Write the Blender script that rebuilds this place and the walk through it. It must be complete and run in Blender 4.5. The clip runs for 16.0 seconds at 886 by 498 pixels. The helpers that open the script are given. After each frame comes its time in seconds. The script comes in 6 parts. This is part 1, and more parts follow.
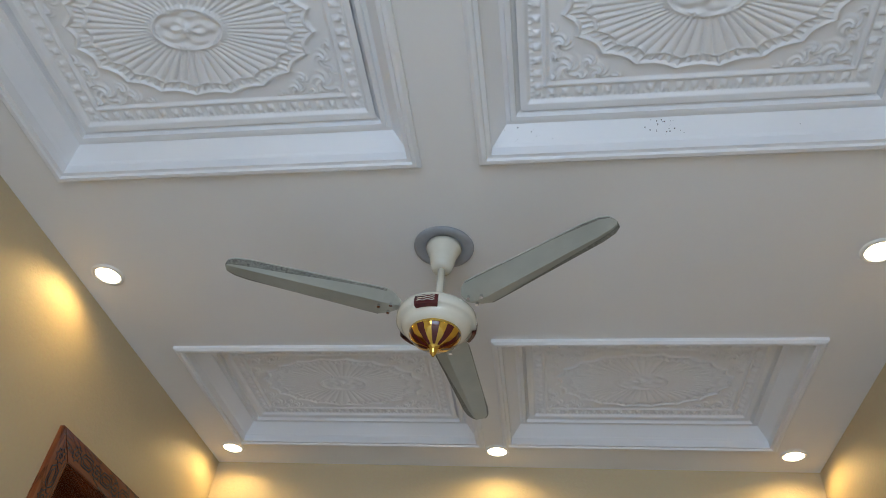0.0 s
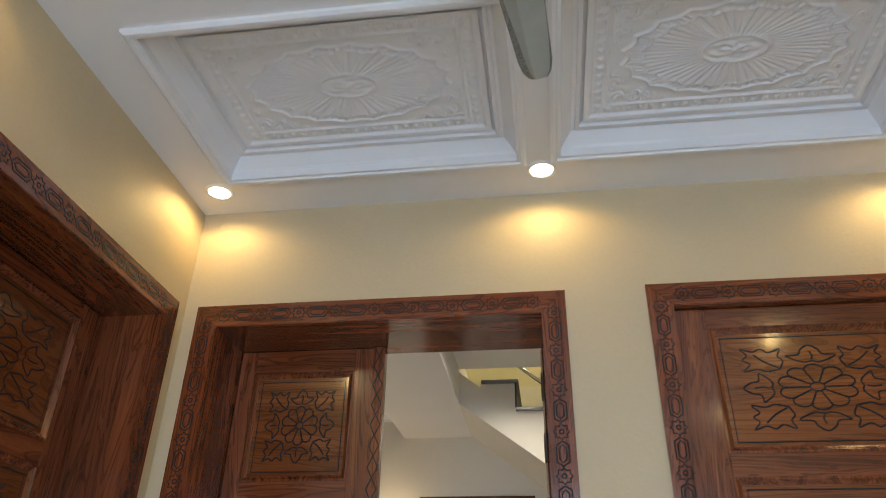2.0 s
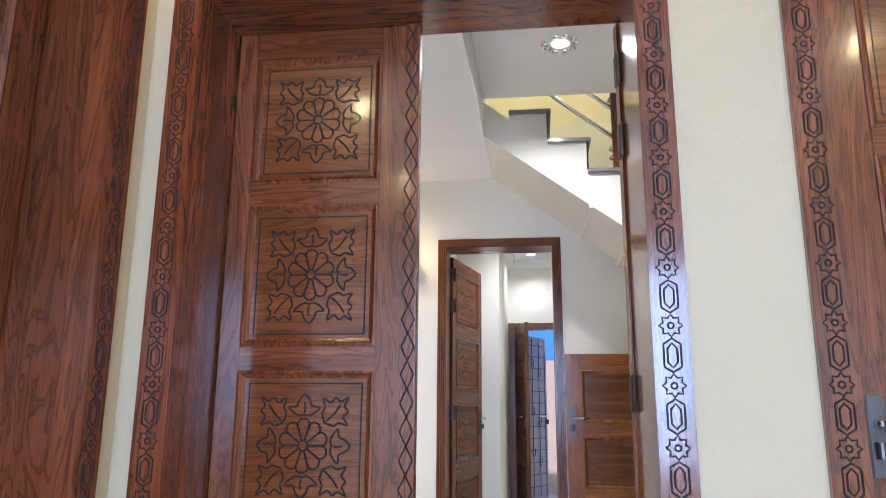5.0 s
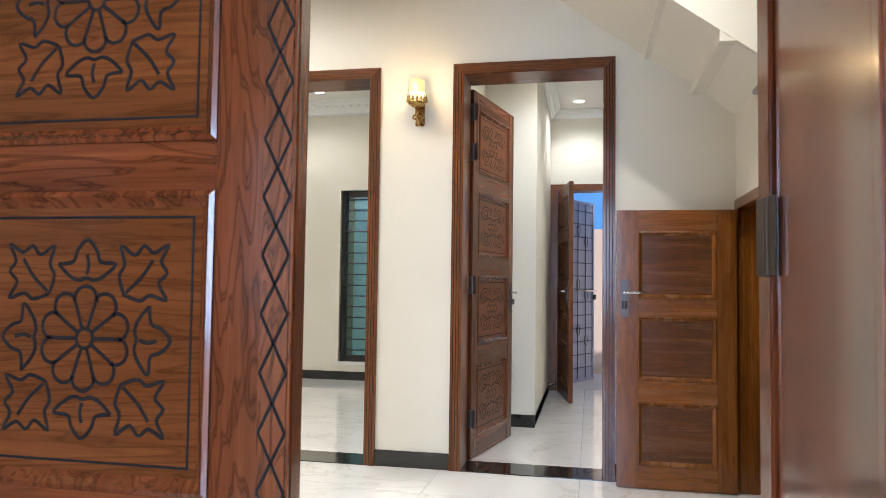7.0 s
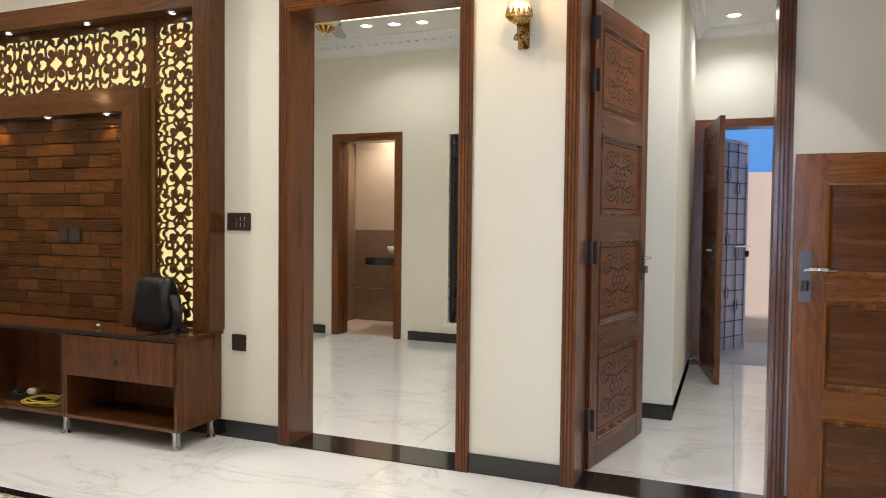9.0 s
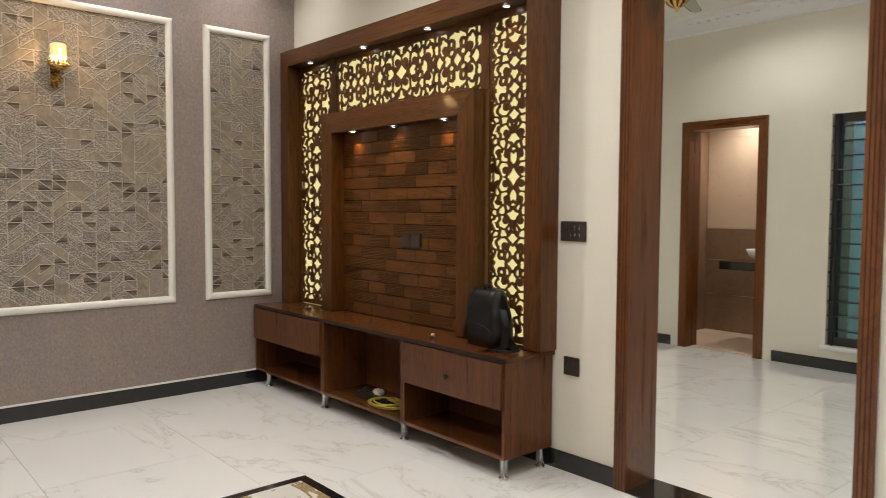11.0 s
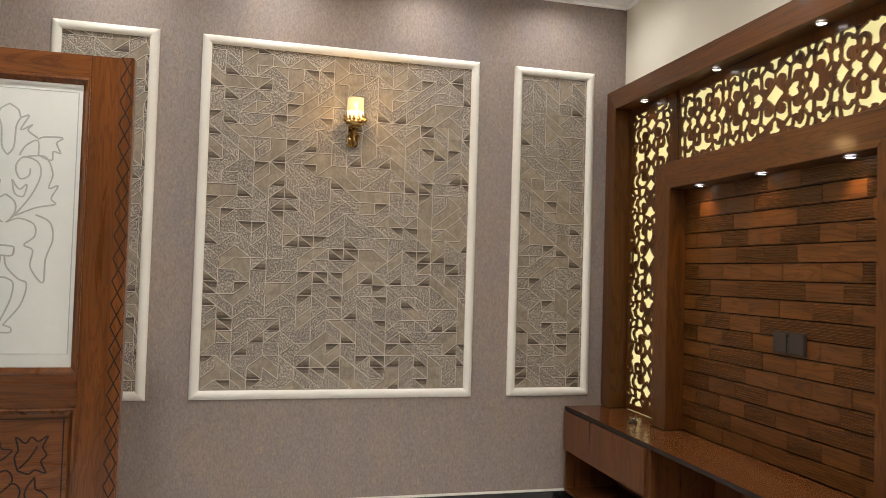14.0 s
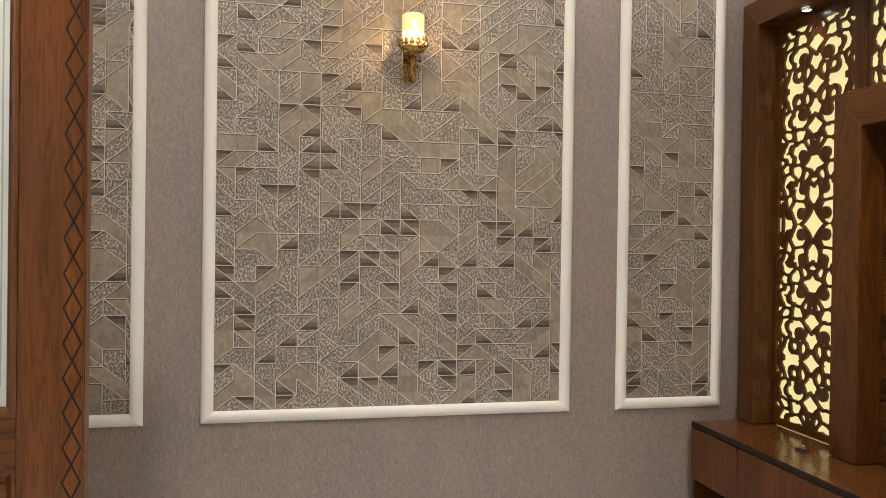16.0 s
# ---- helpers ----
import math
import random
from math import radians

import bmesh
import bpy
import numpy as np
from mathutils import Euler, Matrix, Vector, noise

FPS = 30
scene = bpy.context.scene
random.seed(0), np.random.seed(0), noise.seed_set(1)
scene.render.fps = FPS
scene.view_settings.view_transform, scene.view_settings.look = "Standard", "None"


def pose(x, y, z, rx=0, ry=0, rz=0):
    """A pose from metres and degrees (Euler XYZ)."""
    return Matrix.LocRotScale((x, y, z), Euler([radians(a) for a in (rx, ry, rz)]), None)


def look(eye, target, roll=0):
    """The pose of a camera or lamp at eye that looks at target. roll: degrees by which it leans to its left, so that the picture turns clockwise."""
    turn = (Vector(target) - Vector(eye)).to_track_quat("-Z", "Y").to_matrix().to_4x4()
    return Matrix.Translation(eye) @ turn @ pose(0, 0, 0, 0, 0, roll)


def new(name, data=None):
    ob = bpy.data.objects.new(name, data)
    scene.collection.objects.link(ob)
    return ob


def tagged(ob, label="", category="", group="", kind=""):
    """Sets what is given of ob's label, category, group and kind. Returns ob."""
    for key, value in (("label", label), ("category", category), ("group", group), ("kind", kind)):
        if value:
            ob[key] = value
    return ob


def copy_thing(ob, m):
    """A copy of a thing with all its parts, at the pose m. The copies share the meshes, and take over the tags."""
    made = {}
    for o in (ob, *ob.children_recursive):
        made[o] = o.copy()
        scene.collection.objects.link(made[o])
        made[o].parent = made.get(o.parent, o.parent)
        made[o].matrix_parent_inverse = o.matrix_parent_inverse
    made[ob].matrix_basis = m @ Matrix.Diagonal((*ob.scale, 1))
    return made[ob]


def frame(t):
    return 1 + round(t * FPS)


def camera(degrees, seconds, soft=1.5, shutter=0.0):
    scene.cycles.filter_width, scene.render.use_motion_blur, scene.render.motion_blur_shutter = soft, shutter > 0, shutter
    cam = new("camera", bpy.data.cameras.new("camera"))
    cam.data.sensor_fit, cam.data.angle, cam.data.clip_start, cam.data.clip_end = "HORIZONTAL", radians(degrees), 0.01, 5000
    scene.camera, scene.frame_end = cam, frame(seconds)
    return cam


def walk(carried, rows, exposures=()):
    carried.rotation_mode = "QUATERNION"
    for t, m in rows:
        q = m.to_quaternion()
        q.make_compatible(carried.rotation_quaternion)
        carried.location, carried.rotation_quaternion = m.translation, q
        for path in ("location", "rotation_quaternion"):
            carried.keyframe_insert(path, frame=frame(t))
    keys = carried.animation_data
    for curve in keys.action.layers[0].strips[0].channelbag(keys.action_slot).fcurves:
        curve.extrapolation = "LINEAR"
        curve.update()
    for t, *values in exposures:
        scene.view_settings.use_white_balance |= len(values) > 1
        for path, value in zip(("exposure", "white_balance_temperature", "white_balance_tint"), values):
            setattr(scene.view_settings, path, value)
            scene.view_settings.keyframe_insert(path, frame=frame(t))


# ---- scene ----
cam = camera(63.4, 16.0, 0.8, 0.2)
PATH = [
    (0, (-0.001, 0.123, 1.314), (-0.28, 1.585, 2.65), 5.9),
    (0.5, (-0.076, 0.224, 1.304), (-0.243, 1.698, 2.645), 4.2),
    (1, (-0.112, 0.452, 1.266), (-0.252, 2.027, 2.49), 2.1),
    (1.5, (-0.172, 0.757, 1.235), (-0.374, 2.436, 2.304), 1.0),
    (2, (-0.3, 1.034, 1.226), (-0.555, 2.75, 2.222), 1.1),
    (2.5, (-0.426, 1.34, 1.209), (-0.703, 3.082, 2.152), 1.1),
    (3, (-0.462, 1.651, 1.197), (-0.759, 3.416, 2.088), 1.2),
    (3.5, (-0.507, 1.719, 1.183), (-0.8, 3.535, 1.967), 1.1),
    (4, (-0.565, 1.585, 1.149), (-0.837, 3.452, 1.812), 0.9),
    (4.5, (-0.588, 1.496, 1.129), (-0.849, 3.401, 1.68), 0.6),
    (5, (-0.586, 1.669, 1.104), (-0.846, 3.604, 1.539), 0.4),
    (7.3, (-0.542, 3.121, 1.074), (-0.977, 5.068, 1.154), 0.7),
    (7.6, (-0.573, 3.33, 1.049), (-1.041, 5.271, 1.119), 0.6),
    (8, (-0.595, 3.579, 1.127), (-1.112, 5.511, 1.148), 0.7),
    (8.2, (-0.605, 3.648, 1.149), (-1.148, 5.573, 1.141), 0.7),
    (10.3, (-0.734, 4.033, 1.294), (-1.975, 5.596, 1.165), 0.2),
    (10.5, (-0.811, 4.096, 1.304), (-2.127, 5.596, 1.181), 0.3),
    (11, (-0.919, 4.256, 1.309), (-2.425, 5.567, 1.2), 0.3),
    (11.5, (-1.018, 4.392, 1.32), (-2.687, 5.492, 1.229), -0.0),
    (12, (-1.096, 4.531, 1.328), (-2.854, 5.483, 1.273), 0.1),
    (12.5, (-1.262, 4.671, 1.332), (-3.081, 5.502, 1.323), 0.7),
    (13, (-1.435, 4.782, 1.344), (-3.294, 5.521, 1.373), 1.2),
    (13.5, (-1.673, 4.884, 1.353), (-3.572, 5.507, 1.406), 1.8),
    (14, (-1.892, 4.944, 1.363), (-3.833, 5.422, 1.43), 1.7),
    (14.5, (-2.206, 4.931, 1.38), (-4.163, 5.336, 1.465), 1.3),
    (15, (-2.447, 4.91, 1.383), (-4.41, 5.288, 1.46), 1.0),
    (15.5, (-2.725, 4.929, 1.383), (-4.689, 5.299, 1.434), 1.0),
    (16, (-2.927, 4.939, 1.38), (-4.886, 5.339, 1.367), 0.8),
]
EXPOSURES = [(0, -1.12, 7000, 10), (0.5, -1.28, 7250, 10), (1.5, -1.06, 7300, 10), (2, -0.74, 6900, 10), (2.5, -0.6, 6500, 10), (3, -0.48, 6000, 12), (3.5, -0.26, 5600, 14), (4.5, 0.14, 5500, 14), (5, 0.22, 5550, 13), (7.3, 0.24, 6100, 10), (7.6, 0.14, 6150, 10), (8, 0.08, 6250, 10), (11, -0.15, 6250, 10), (13, 0.0, 6250, 10), (16, 0.0, 6250, 10)]
walk(cam, [(t, look(eye, target, roll)) for t, eye, target, roll in PATH], EXPOSURES)


# ---- world and large lights ----
world = bpy.data.worlds.new("world")
scene.world = world
world.use_nodes = True
sky = world.node_tree.nodes.new("ShaderNodeTexSky")
sky.sky_type = "NISHITA"
sky.sun_disc = False
sky.sun_elevation, sky.sun_rotation = radians(65), radians(163)
world.node_tree.links.new(sky.outputs[0], world.node_tree.nodes["Background"].inputs[0])
world.node_tree.nodes["Background"].inputs[1].default_value = 0.15
sun = new("sun", bpy.data.lights.new("sun", "SUN"))
sun.data.energy, sun.data.angle, sun.data.color = 4.5, radians(0.5), (1, 0.95, 0.88)
sun.matrix_world = look((0.3, -1, 2.2), (0, 0, 0))

# the planes of the plan
XL, XR, YA, YA2, ZC = -1.793, 1.306, 3.635, 3.985, 2.984
YN, YN2, XW, YS = 7.06, 7.29, -5.896, 3.60
YB, XE, ZL = 10.542, 0.234, 3.12


def area_lamp(name, m, sx, sy, watts, colour):
    ob = new(name, bpy.data.lights.new(name, "AREA"))
    ob.data.shape, ob.data.size, ob.data.size_y = "RECTANGLE", sx, sy
    ob.data.energy, ob.data.color = watts, colour
    ob.matrix_world = m
    return ob


def spot_lamp(name, at, target, watts, colour, angle=110, blend=0.6, size=0.03):
    ob = new(name, bpy.data.lights.new(name, "SPOT"))
    ob.data.energy, ob.data.color, ob.data.spot_size = watts, colour, radians(angle)
    ob.data.spot_blend, ob.data.shadow_soft_size = blend, size
    ob.matrix_world = look(at, target)
    return ob


def point_lamp(name, at, watts, colour, size=0.03):
    ob = new(name, bpy.data.lights.new(name, "POINT"))
    ob.data.energy, ob.data.color, ob.data.shadow_soft_size = watts, colour, size
    ob.location = at
    return ob


WARM, NEUTRAL, DAY = (1.0, 0.70, 0.27), (1.0, 0.935, 0.84), (0.50, 0.69, 1.0)
# the last two, at y=0.5, are unseen and added by symmetry
SPOTS_LOBBY = [(-1.66, 2.05), (-1.65, 3.46), (-0.257, 3.455), (1.144, 3.457), (1.084, 2.008), (-1.66, 0.5), (1.084, 0.5)]
# lounge downlights are added, their places chosen for the brightness of the walls
SPOTS_LOUNGE = [(-5.55, 4.1), (-5.55, 4.95), (-5.55, 5.8), (-5.55, 6.6), (-4.2, 6.2), (-2.4, 6.2), (-2.4, 4.5), (-4.2, 4.4)]
# the last two, at y=7.7, are unseen fill added to light the room
SPOTS_BEDROOM = [(-3.9, 9.9), (-3.62, 9.93), (-3.35, 9.96), (-4.2, 7.7), (-2.6, 7.7)]
for x, y in SPOTS_LOBBY:
    spot_lamp("downlight_lamp", (x, y, ZC - 0.03), (x, y, 0), 8.4, WARM, 168, 0.5)
for x, y in SPOTS_LOUNGE:
    spot_lamp("downlight_lamp", (x, y, ZL - 0.03), (x, y, 0), 19 if x < -5 else 84, NEUTRAL, 150, 0.9)
for x, y in SPOTS_BEDROOM:
    spot_lamp("downlight_lamp", (x, y, 3.05), (x, y, 0), 9 if y > 9 else 72, (1, 0.94, 0.84), 150, 0.8)
spot_lamp("passage_lamp", (-0.43, 5.45, 3.08), (-0.43, 5.45, 0), 82, (1, 0.93, 0.82), 150, 0.8)
spot_lamp("corridor_lamp", (-0.66, 10.0, 2.86), (-0.5, 9.8, 0), 24, (1, 0.97, 0.92), 150, 0.8)
# unseen lamp added to brighten the near corridor wall
spot_lamp("corridor_lamp", (-0.45, 7.95, 2.86), (-0.45, 7.95, 0), 74, (1, 0.95, 0.88), 150, 0.8)
spot_lamp("bath_lamp", (-4.35, 11.45, 2.5), (-4.5, 10.9, 0), 70, (1, 0.9, 0.75), 140, 0.8)
# bare fill light added to brighten the upper stair wall, no fitting
point_lamp("upstairs_lamp", (0.2, 6.6, 5.2), 105, (1, 0.9, 0.62), 0.1)
daylight = area_lamp("window_light", look((-0.2, -1.55, 1.5), (-0.2, 1.4, 0.6)), 2.2, 1.9, 122, DAY)
daylight.data.spread = radians(140)

# ---- materials ----


def nodes_of(name):
    m = bpy.data.materials.new(name)
    m.use_nodes = True
    nt = m.node_tree
    return m, nt, nt.nodes["Principled BSDF"]


def coords(nt, scale, space="Object"):
    tc, mp = nt.nodes.new("ShaderNodeTexCoord"), nt.nodes.new("ShaderNodeMapping")
    mp.inputs["Scale"].default_value = scale
    nt.links.new(tc.outputs[space], mp.inputs["Vector"])
    return mp


def noise_node(nt, vec, scale, detail=4, rough=0.55, distortion=0.0):
    n = nt.nodes.new("ShaderNodeTexNoise")
    n.inputs["Scale"].default_value, n.inputs["Detail"].default_value = scale, detail
    n.inputs["Roughness"].default_value, n.inputs["Distortion"].default_value = rough, distortion
    nt.links.new(vec.outputs[0], n.inputs["Vector"])
    return n


def ramp(nt, fac, stops):
    r = nt.nodes.new("ShaderNodeValToRGB")
    e = r.color_ramp.elements
    while len(e) < len(stops):
        e.new(0.5)
    for el, (p, c) in zip(e, stops):
        el.position, el.color = p, (*c, 1)
    nt.links.new(fac, r.inputs[0])
    return r


def bump(nt, bsdf, height, strength, distance):
    b = nt.nodes.new("ShaderNodeBump")
    b.inputs["Strength"].default_value, b.inputs["Distance"].default_value = strength, distance
    nt.links.new(height, b.inputs["Height"])
    nt.links.new(b.outputs[0], bsdf.inputs["Normal"])
    return b


def mix_colour(nt, fac, a, b, mode="MIX"):
    n = nt.nodes.new("ShaderNodeMix")
    n.data_type, n.blend_type = "RGBA", mode
    for sock, v in ((n.inputs[0], fac), (n.inputs[6], a), (n.inputs[7], b)):
        if isinstance(v, bpy.types.NodeSocket):
            nt.links.new(v, sock)
        else:
            sock.default_value = v if isinstance(v, (int, float)) else (*v, 1)
    return n.outputs[2]


def wood(name, dark, mid, light, axis="z", rough=0.2, scale=1.0, coat=0.6, wave=0.55, shine=0.6):
    """Lacquered timber with long grain along one axis and slow colour drift."""
    m, nt, p = nodes_of(name)
    long, across = 1.2 * scale, 26 * scale
    sc = {"x": (long, across, across), "y": (across, long, across), "z": (across, across, long)}[axis]
    info = nt.nodes.new("ShaderNodeObjectInfo")
    mp = coords(nt, sc)
    off = nt.nodes.new("ShaderNodeVectorMath")
    off.operation = "SCALE"
    comb = nt.nodes.new("ShaderNodeCombineXYZ")
    for k in range(3):
        nt.links.new(info.outputs["Random"], comb.inputs[k])
    nt.links.new(comb.outputs[0], off.inputs[0])
    off.inputs["Scale"].default_value = 31.0
    nt.links.new(off.outputs[0], mp.inputs["Location"])
    g = noise_node(nt, mp, 1.0, 6, 0.6, 0.5)
    blend = lambda a, b, t: tuple(p + (q - p) * t for p, q in zip(a, b))
    r = ramp(nt, g.outputs[0], [(0.25, blend(mid, dark, 0.42)), (0.5, mid), (0.75, blend(mid, light, 0.4))])
    lo = {"x": (0.35, 3.2, 3.2), "y": (3.2, 0.35, 3.2), "z": (3.2, 3.2, 0.35)}[axis]
    mp2 = coords(nt, lo)
    nt.links.new(off.outputs[0], mp2.inputs["Location"])
    big = noise_node(nt, mp2, 1.6, 3, 0.5, 2.2)
    bands = nt.nodes.new("ShaderNodeMath")
    bands.operation = "SINE"
    mul = nt.nodes.new("ShaderNodeMath")
    mul.operation = "MULTIPLY"
    mul.inputs[1].default_value = 78.0
    nt.links.new(big.outputs[0], mul.inputs[0])
    nt.links.new(mul.outputs[0], bands.inputs[0])
    rb = ramp(nt, bands.outputs[0], [(0.0, (1.12, 1.1, 1.08)), (0.45, (1, 1, 1)), (0.86, (0.46, 0.42, 0.39)), (1.0, (0.8, 0.78, 0.76))])
    col = mix_colour(nt, wave, r.outputs[0], rb.outputs[0], "MULTIPLY")
    tone = ramp(nt, big.outputs[0], [(0.3, (0.75, 0.72, 0.7)), (0.7, (1.15, 1.1, 1.05))])
    col = mix_colour(nt, 1.0, col, tone.outputs[0], "MULTIPLY")
    fine = {"x": (7, 210, 210), "y": (210, 7, 210), "z": (210, 210, 7)}[axis]
    pores = noise_node(nt, coords(nt, fine), 1.0, 2, 0.6)
    pr = ramp(nt, pores.outputs[0], [(0.34, (0.6, 0.57, 0.55)), (0.5, (1, 1, 1))])
    col = mix_colour(nt, 0.42, col, pr.outputs[0], "MULTIPLY")
    nt.links.new(col, p.inputs["Base Color"])
    p.inputs["Coat Weight"].default_value, p.inputs["Coat Roughness"].default_value = coat * shine, 0.1
    p.inputs["Specular IOR Level"].default_value = 0.5 * shine
    rr = ramp(nt, g.outputs[0], [(0.2, (rough * 0.8,) * 3), (0.8, (rough * 1.35,) * 3)])
    nt.links.new(rr.outputs[0], p.inputs["Roughness"])
    bump(nt, p, g.outputs[0], 0.12, 0.004)
    return m


def plaster(name, base, rough=0.75, amount=0.06, relief=0.25, speck=None):
    m, nt, p = nodes_of(name)
    mp = coords(nt, (1, 1, 1))
    big, fine = noise_node(nt, mp, 1.3, 3), noise_node(nt, mp, 60, 4, 0.6)
    lo, hi = tuple(c * (1 - amount) for c in base), tuple(min(1, c * (1 + amount * 0.6)) for c in base)
    r = ramp(nt, big.outputs[0], [(0.3, lo), (0.7, hi)])
    col = mix_colour(nt, 0.08, r.outputs[0], fine.outputs[1], "OVERLAY")
    nt.links.new(col, p.inputs["Base Color"])
    p.inputs["Roughness"].default_value = rough
    bump(nt, p, fine.outputs[0], relief, 0.004)
    return m


def plain(name, base, rough=0.5, metal=0.0, coat=0.0, drift=0.08, scale=18):
    m, nt, p = nodes_of(name)
    mp = coords(nt, (1, 1, 1))
    n = noise_node(nt, mp, scale, 5, 0.6)
    r = ramp(nt, n.outputs[0], [(0.3, tuple(c * (1 - drift) for c in base)), (0.7, tuple(min(1, c * (1 + drift)) for c in base))])
    nt.links.new(r.outputs[0], p.inputs["Base Color"])
    p.inputs["Metallic"].default_value, p.inputs["Coat Weight"].default_value = metal, coat
    rr = ramp(nt, n.outputs[0], [(0.3, (rough * 0.85,) * 3), (0.7, (min(1, rough * 1.15),) * 3)])
    nt.links.new(rr.outputs[0], p.inputs["Roughness"])
    return m


def glow(name, colour, strength):
    m, nt, p = nodes_of(name)
    p.inputs["Base Color"].default_value = (*(c * 0.25 for c in colour), 1)
    p.inputs["Emission Color"].default_value = (*colour, 1)
    p.inputs["Emission Strength"].default_value = strength
    return m


def marble(name, base, vein, rough=0.05, density=1.0, gold=None):
    m, nt, p = nodes_of(name)
    info = nt.nodes.new("ShaderNodeObjectInfo")
    mp = coords(nt, (1, 1, 1), "Object")
    comb = nt.nodes.new("ShaderNodeCombineXYZ")
    mulr = nt.nodes.new("ShaderNodeMath")
    mulr.operation = "MULTIPLY"
    mulr.inputs[1].default_value = 40
    nt.links.new(info.outputs["Random"], mulr.inputs[0])
    for k in range(3):
        nt.links.new(mulr.outputs[0], comb.inputs[k])
    nt.links.new(comb.outputs[0], mp.inputs["Location"])
    mp.inputs["Rotation"].default_value = (0, 0, 0.6)
    mp.inputs["Scale"].default_value = (1.0, 2.4, 1.0)
    n = noise_node(nt, mp, 0.9 * density, 6, 0.62, 1.4)
    ab = nt.nodes.new("ShaderNodeMath")
    ab.operation = "SUBTRACT"
    ab.inputs[1].default_value = 0.5
    nt.links.new(n.outputs[0], ab.inputs[0])
    ab2 = nt.nodes.new("ShaderNodeMath")
    ab2.operation = "ABSOLUTE"
    nt.links.new(ab.outputs[0], ab2.inputs[0])
    stops = [(0.0, vein), (0.006, tuple((a + 3 * b) / 4 for a, b in zip(vein, base))), (0.03, base)]
    if gold:
        stops = [(0.0, gold), (0.03, vein), (0.06, base)]
    r = ramp(nt, ab2.outputs[0], stops)
    cloud = noise_node(nt, mp, 0.5, 4, 0.6, 0.5)
    c = ramp(nt, cloud.outputs[0], [(0.3, (0.94, 0.94, 0.95)), (0.7, (1, 1, 1))])
    col = mix_colour(nt, 1.0, r.outputs[0], c.outputs[0], "MULTIPLY")
    nt.links.new(col, p.inputs["Base Color"])
    p.inputs["Roughness"].default_value = rough
    p.inputs["Coat Weight"].default_value = 0.3
    p.inputs["Coat Roughness"].default_value = 0.03
    return m


def wallpaper(name, base, warm, rough=0.55):
    """Taupe embossed paper with vertical weave and bronze flecks."""
    m, nt, p = nodes_of(name)
    mp = coords(nt, (1, 1, 0.45))
    weave, cloud, fleck = noise_node(nt, mp, 130, 3, 0.7), noise_node(nt, mp, 4.5, 5, 0.65), noise_node(nt, mp, 55, 4, 0.7)
    r = ramp(nt, cloud.outputs[0], [(0.35, base), (0.68, warm)])
    d = ramp(nt, weave.outputs[0], [(0.3, (0.66, 0.66, 0.66)), (0.7, (1.22, 1.22, 1.22))])
    col = mix_colour(nt, 0.75, r.outputs[0], d.outputs[0], "MULTIPLY")
    f = ramp(nt, fleck.outputs[0], [(0.60, (0, 0, 0)), (0.70, (1, 1, 1))])
    col = mix_colour(nt, f.outputs[0], col, (0.42, 0.31, 0.21))
    nt.links.new(col, p.inputs["Base Color"])
    p.inputs["Metallic"].default_value = 0.12
    p.inputs["Roughness"].default_value = rough
    bump(nt, p, weave.outputs[0], 0.5, 0.003)
    return m


def mottled(name, a, b, rough=0.42, scale=90, p0=0.42, p1=0.6):
    m, nt, p = nodes_of(name)
    mp = coords(nt, (1, 1, 0.7))
    geo = nt.nodes.new("ShaderNodeNewGeometry")
    n = noise_node(nt, mp, scale, 4, 0.7)
    r = ramp(nt, n.outputs[0], [(p0, a), (p1, b)])
    v = ramp(nt, geo.outputs["Random Per Island"], [(0.0, (0.82, 0.82, 0.82)), (1.0, (1.1, 1.08, 1.05))])
    nt.links.new(mix_colour(nt, 1.0, r.outputs[0], v.outputs[0], "MULTIPLY"), p.inputs["Base Color"])
    p.inputs["Roughness"].default_value, p.inputs["Metallic"].default_value = rough, 0.2
    bump(nt, p, n.outputs[0], 0.5, 0.003)
    return m


def glass(name, tint, rough=0.0, alpha=None):
    m, nt, p = nodes_of(name)
    p.inputs["Base Color"].default_value = (*tint, 1)
    p.inputs["Transmission Weight"].default_value = 1.0
    p.inputs["Roughness"].default_value = rough
    p.inputs["IOR"].default_value = 1.45
    return m


def thin_glass(name, gloss, tint=(1, 1, 1)):
    m, nt, p = nodes_of(name)
    clear, shine, both = nt.nodes.new("ShaderNodeBsdfTransparent"), nt.nodes.new("ShaderNodeBsdfGlossy"), nt.nodes.new("ShaderNodeMixShader")
    clear.inputs["Color"].default_value = (*tint, 1)
    shine.inputs["Roughness"].default_value, both.inputs[0].default_value = 0.05, gloss
    nt.links.new(clear.outputs[0], both.inputs[1])
    nt.links.new(shine.outputs[0], both.inputs[2])
    nt.links.new(both.outputs[0], nt.nodes["Material Output"].inputs[0])
    return m


SHADE = thin_glass("shade_glass", 0.1)
RED = ((0.028, 0.0075, 0.003), (0.19, 0.052, 0.017), (0.40, 0.125, 0.04))
BRN = ((0.04, 0.0115, 0.0025), (0.145, 0.047, 0.0095), (0.28, 0.1, 0.021))
TVW = ((0.032, 0.0115, 0.0025), (0.092, 0.034, 0.0072), (0.17, 0.066, 0.015))
WOOD_V, WOOD_H = wood("wood_upright", *RED, "z", wave=0.85, shine=1.1), wood("wood_level", *RED, "x", wave=0.85, shine=1.1)
PANEL_C = wood("wood_panel_satin", (0.045, 0.014, 0.004), (0.14, 0.044, 0.013), (0.24, 0.08, 0.022), "x", 0.3, 0.7, shine=0.35)
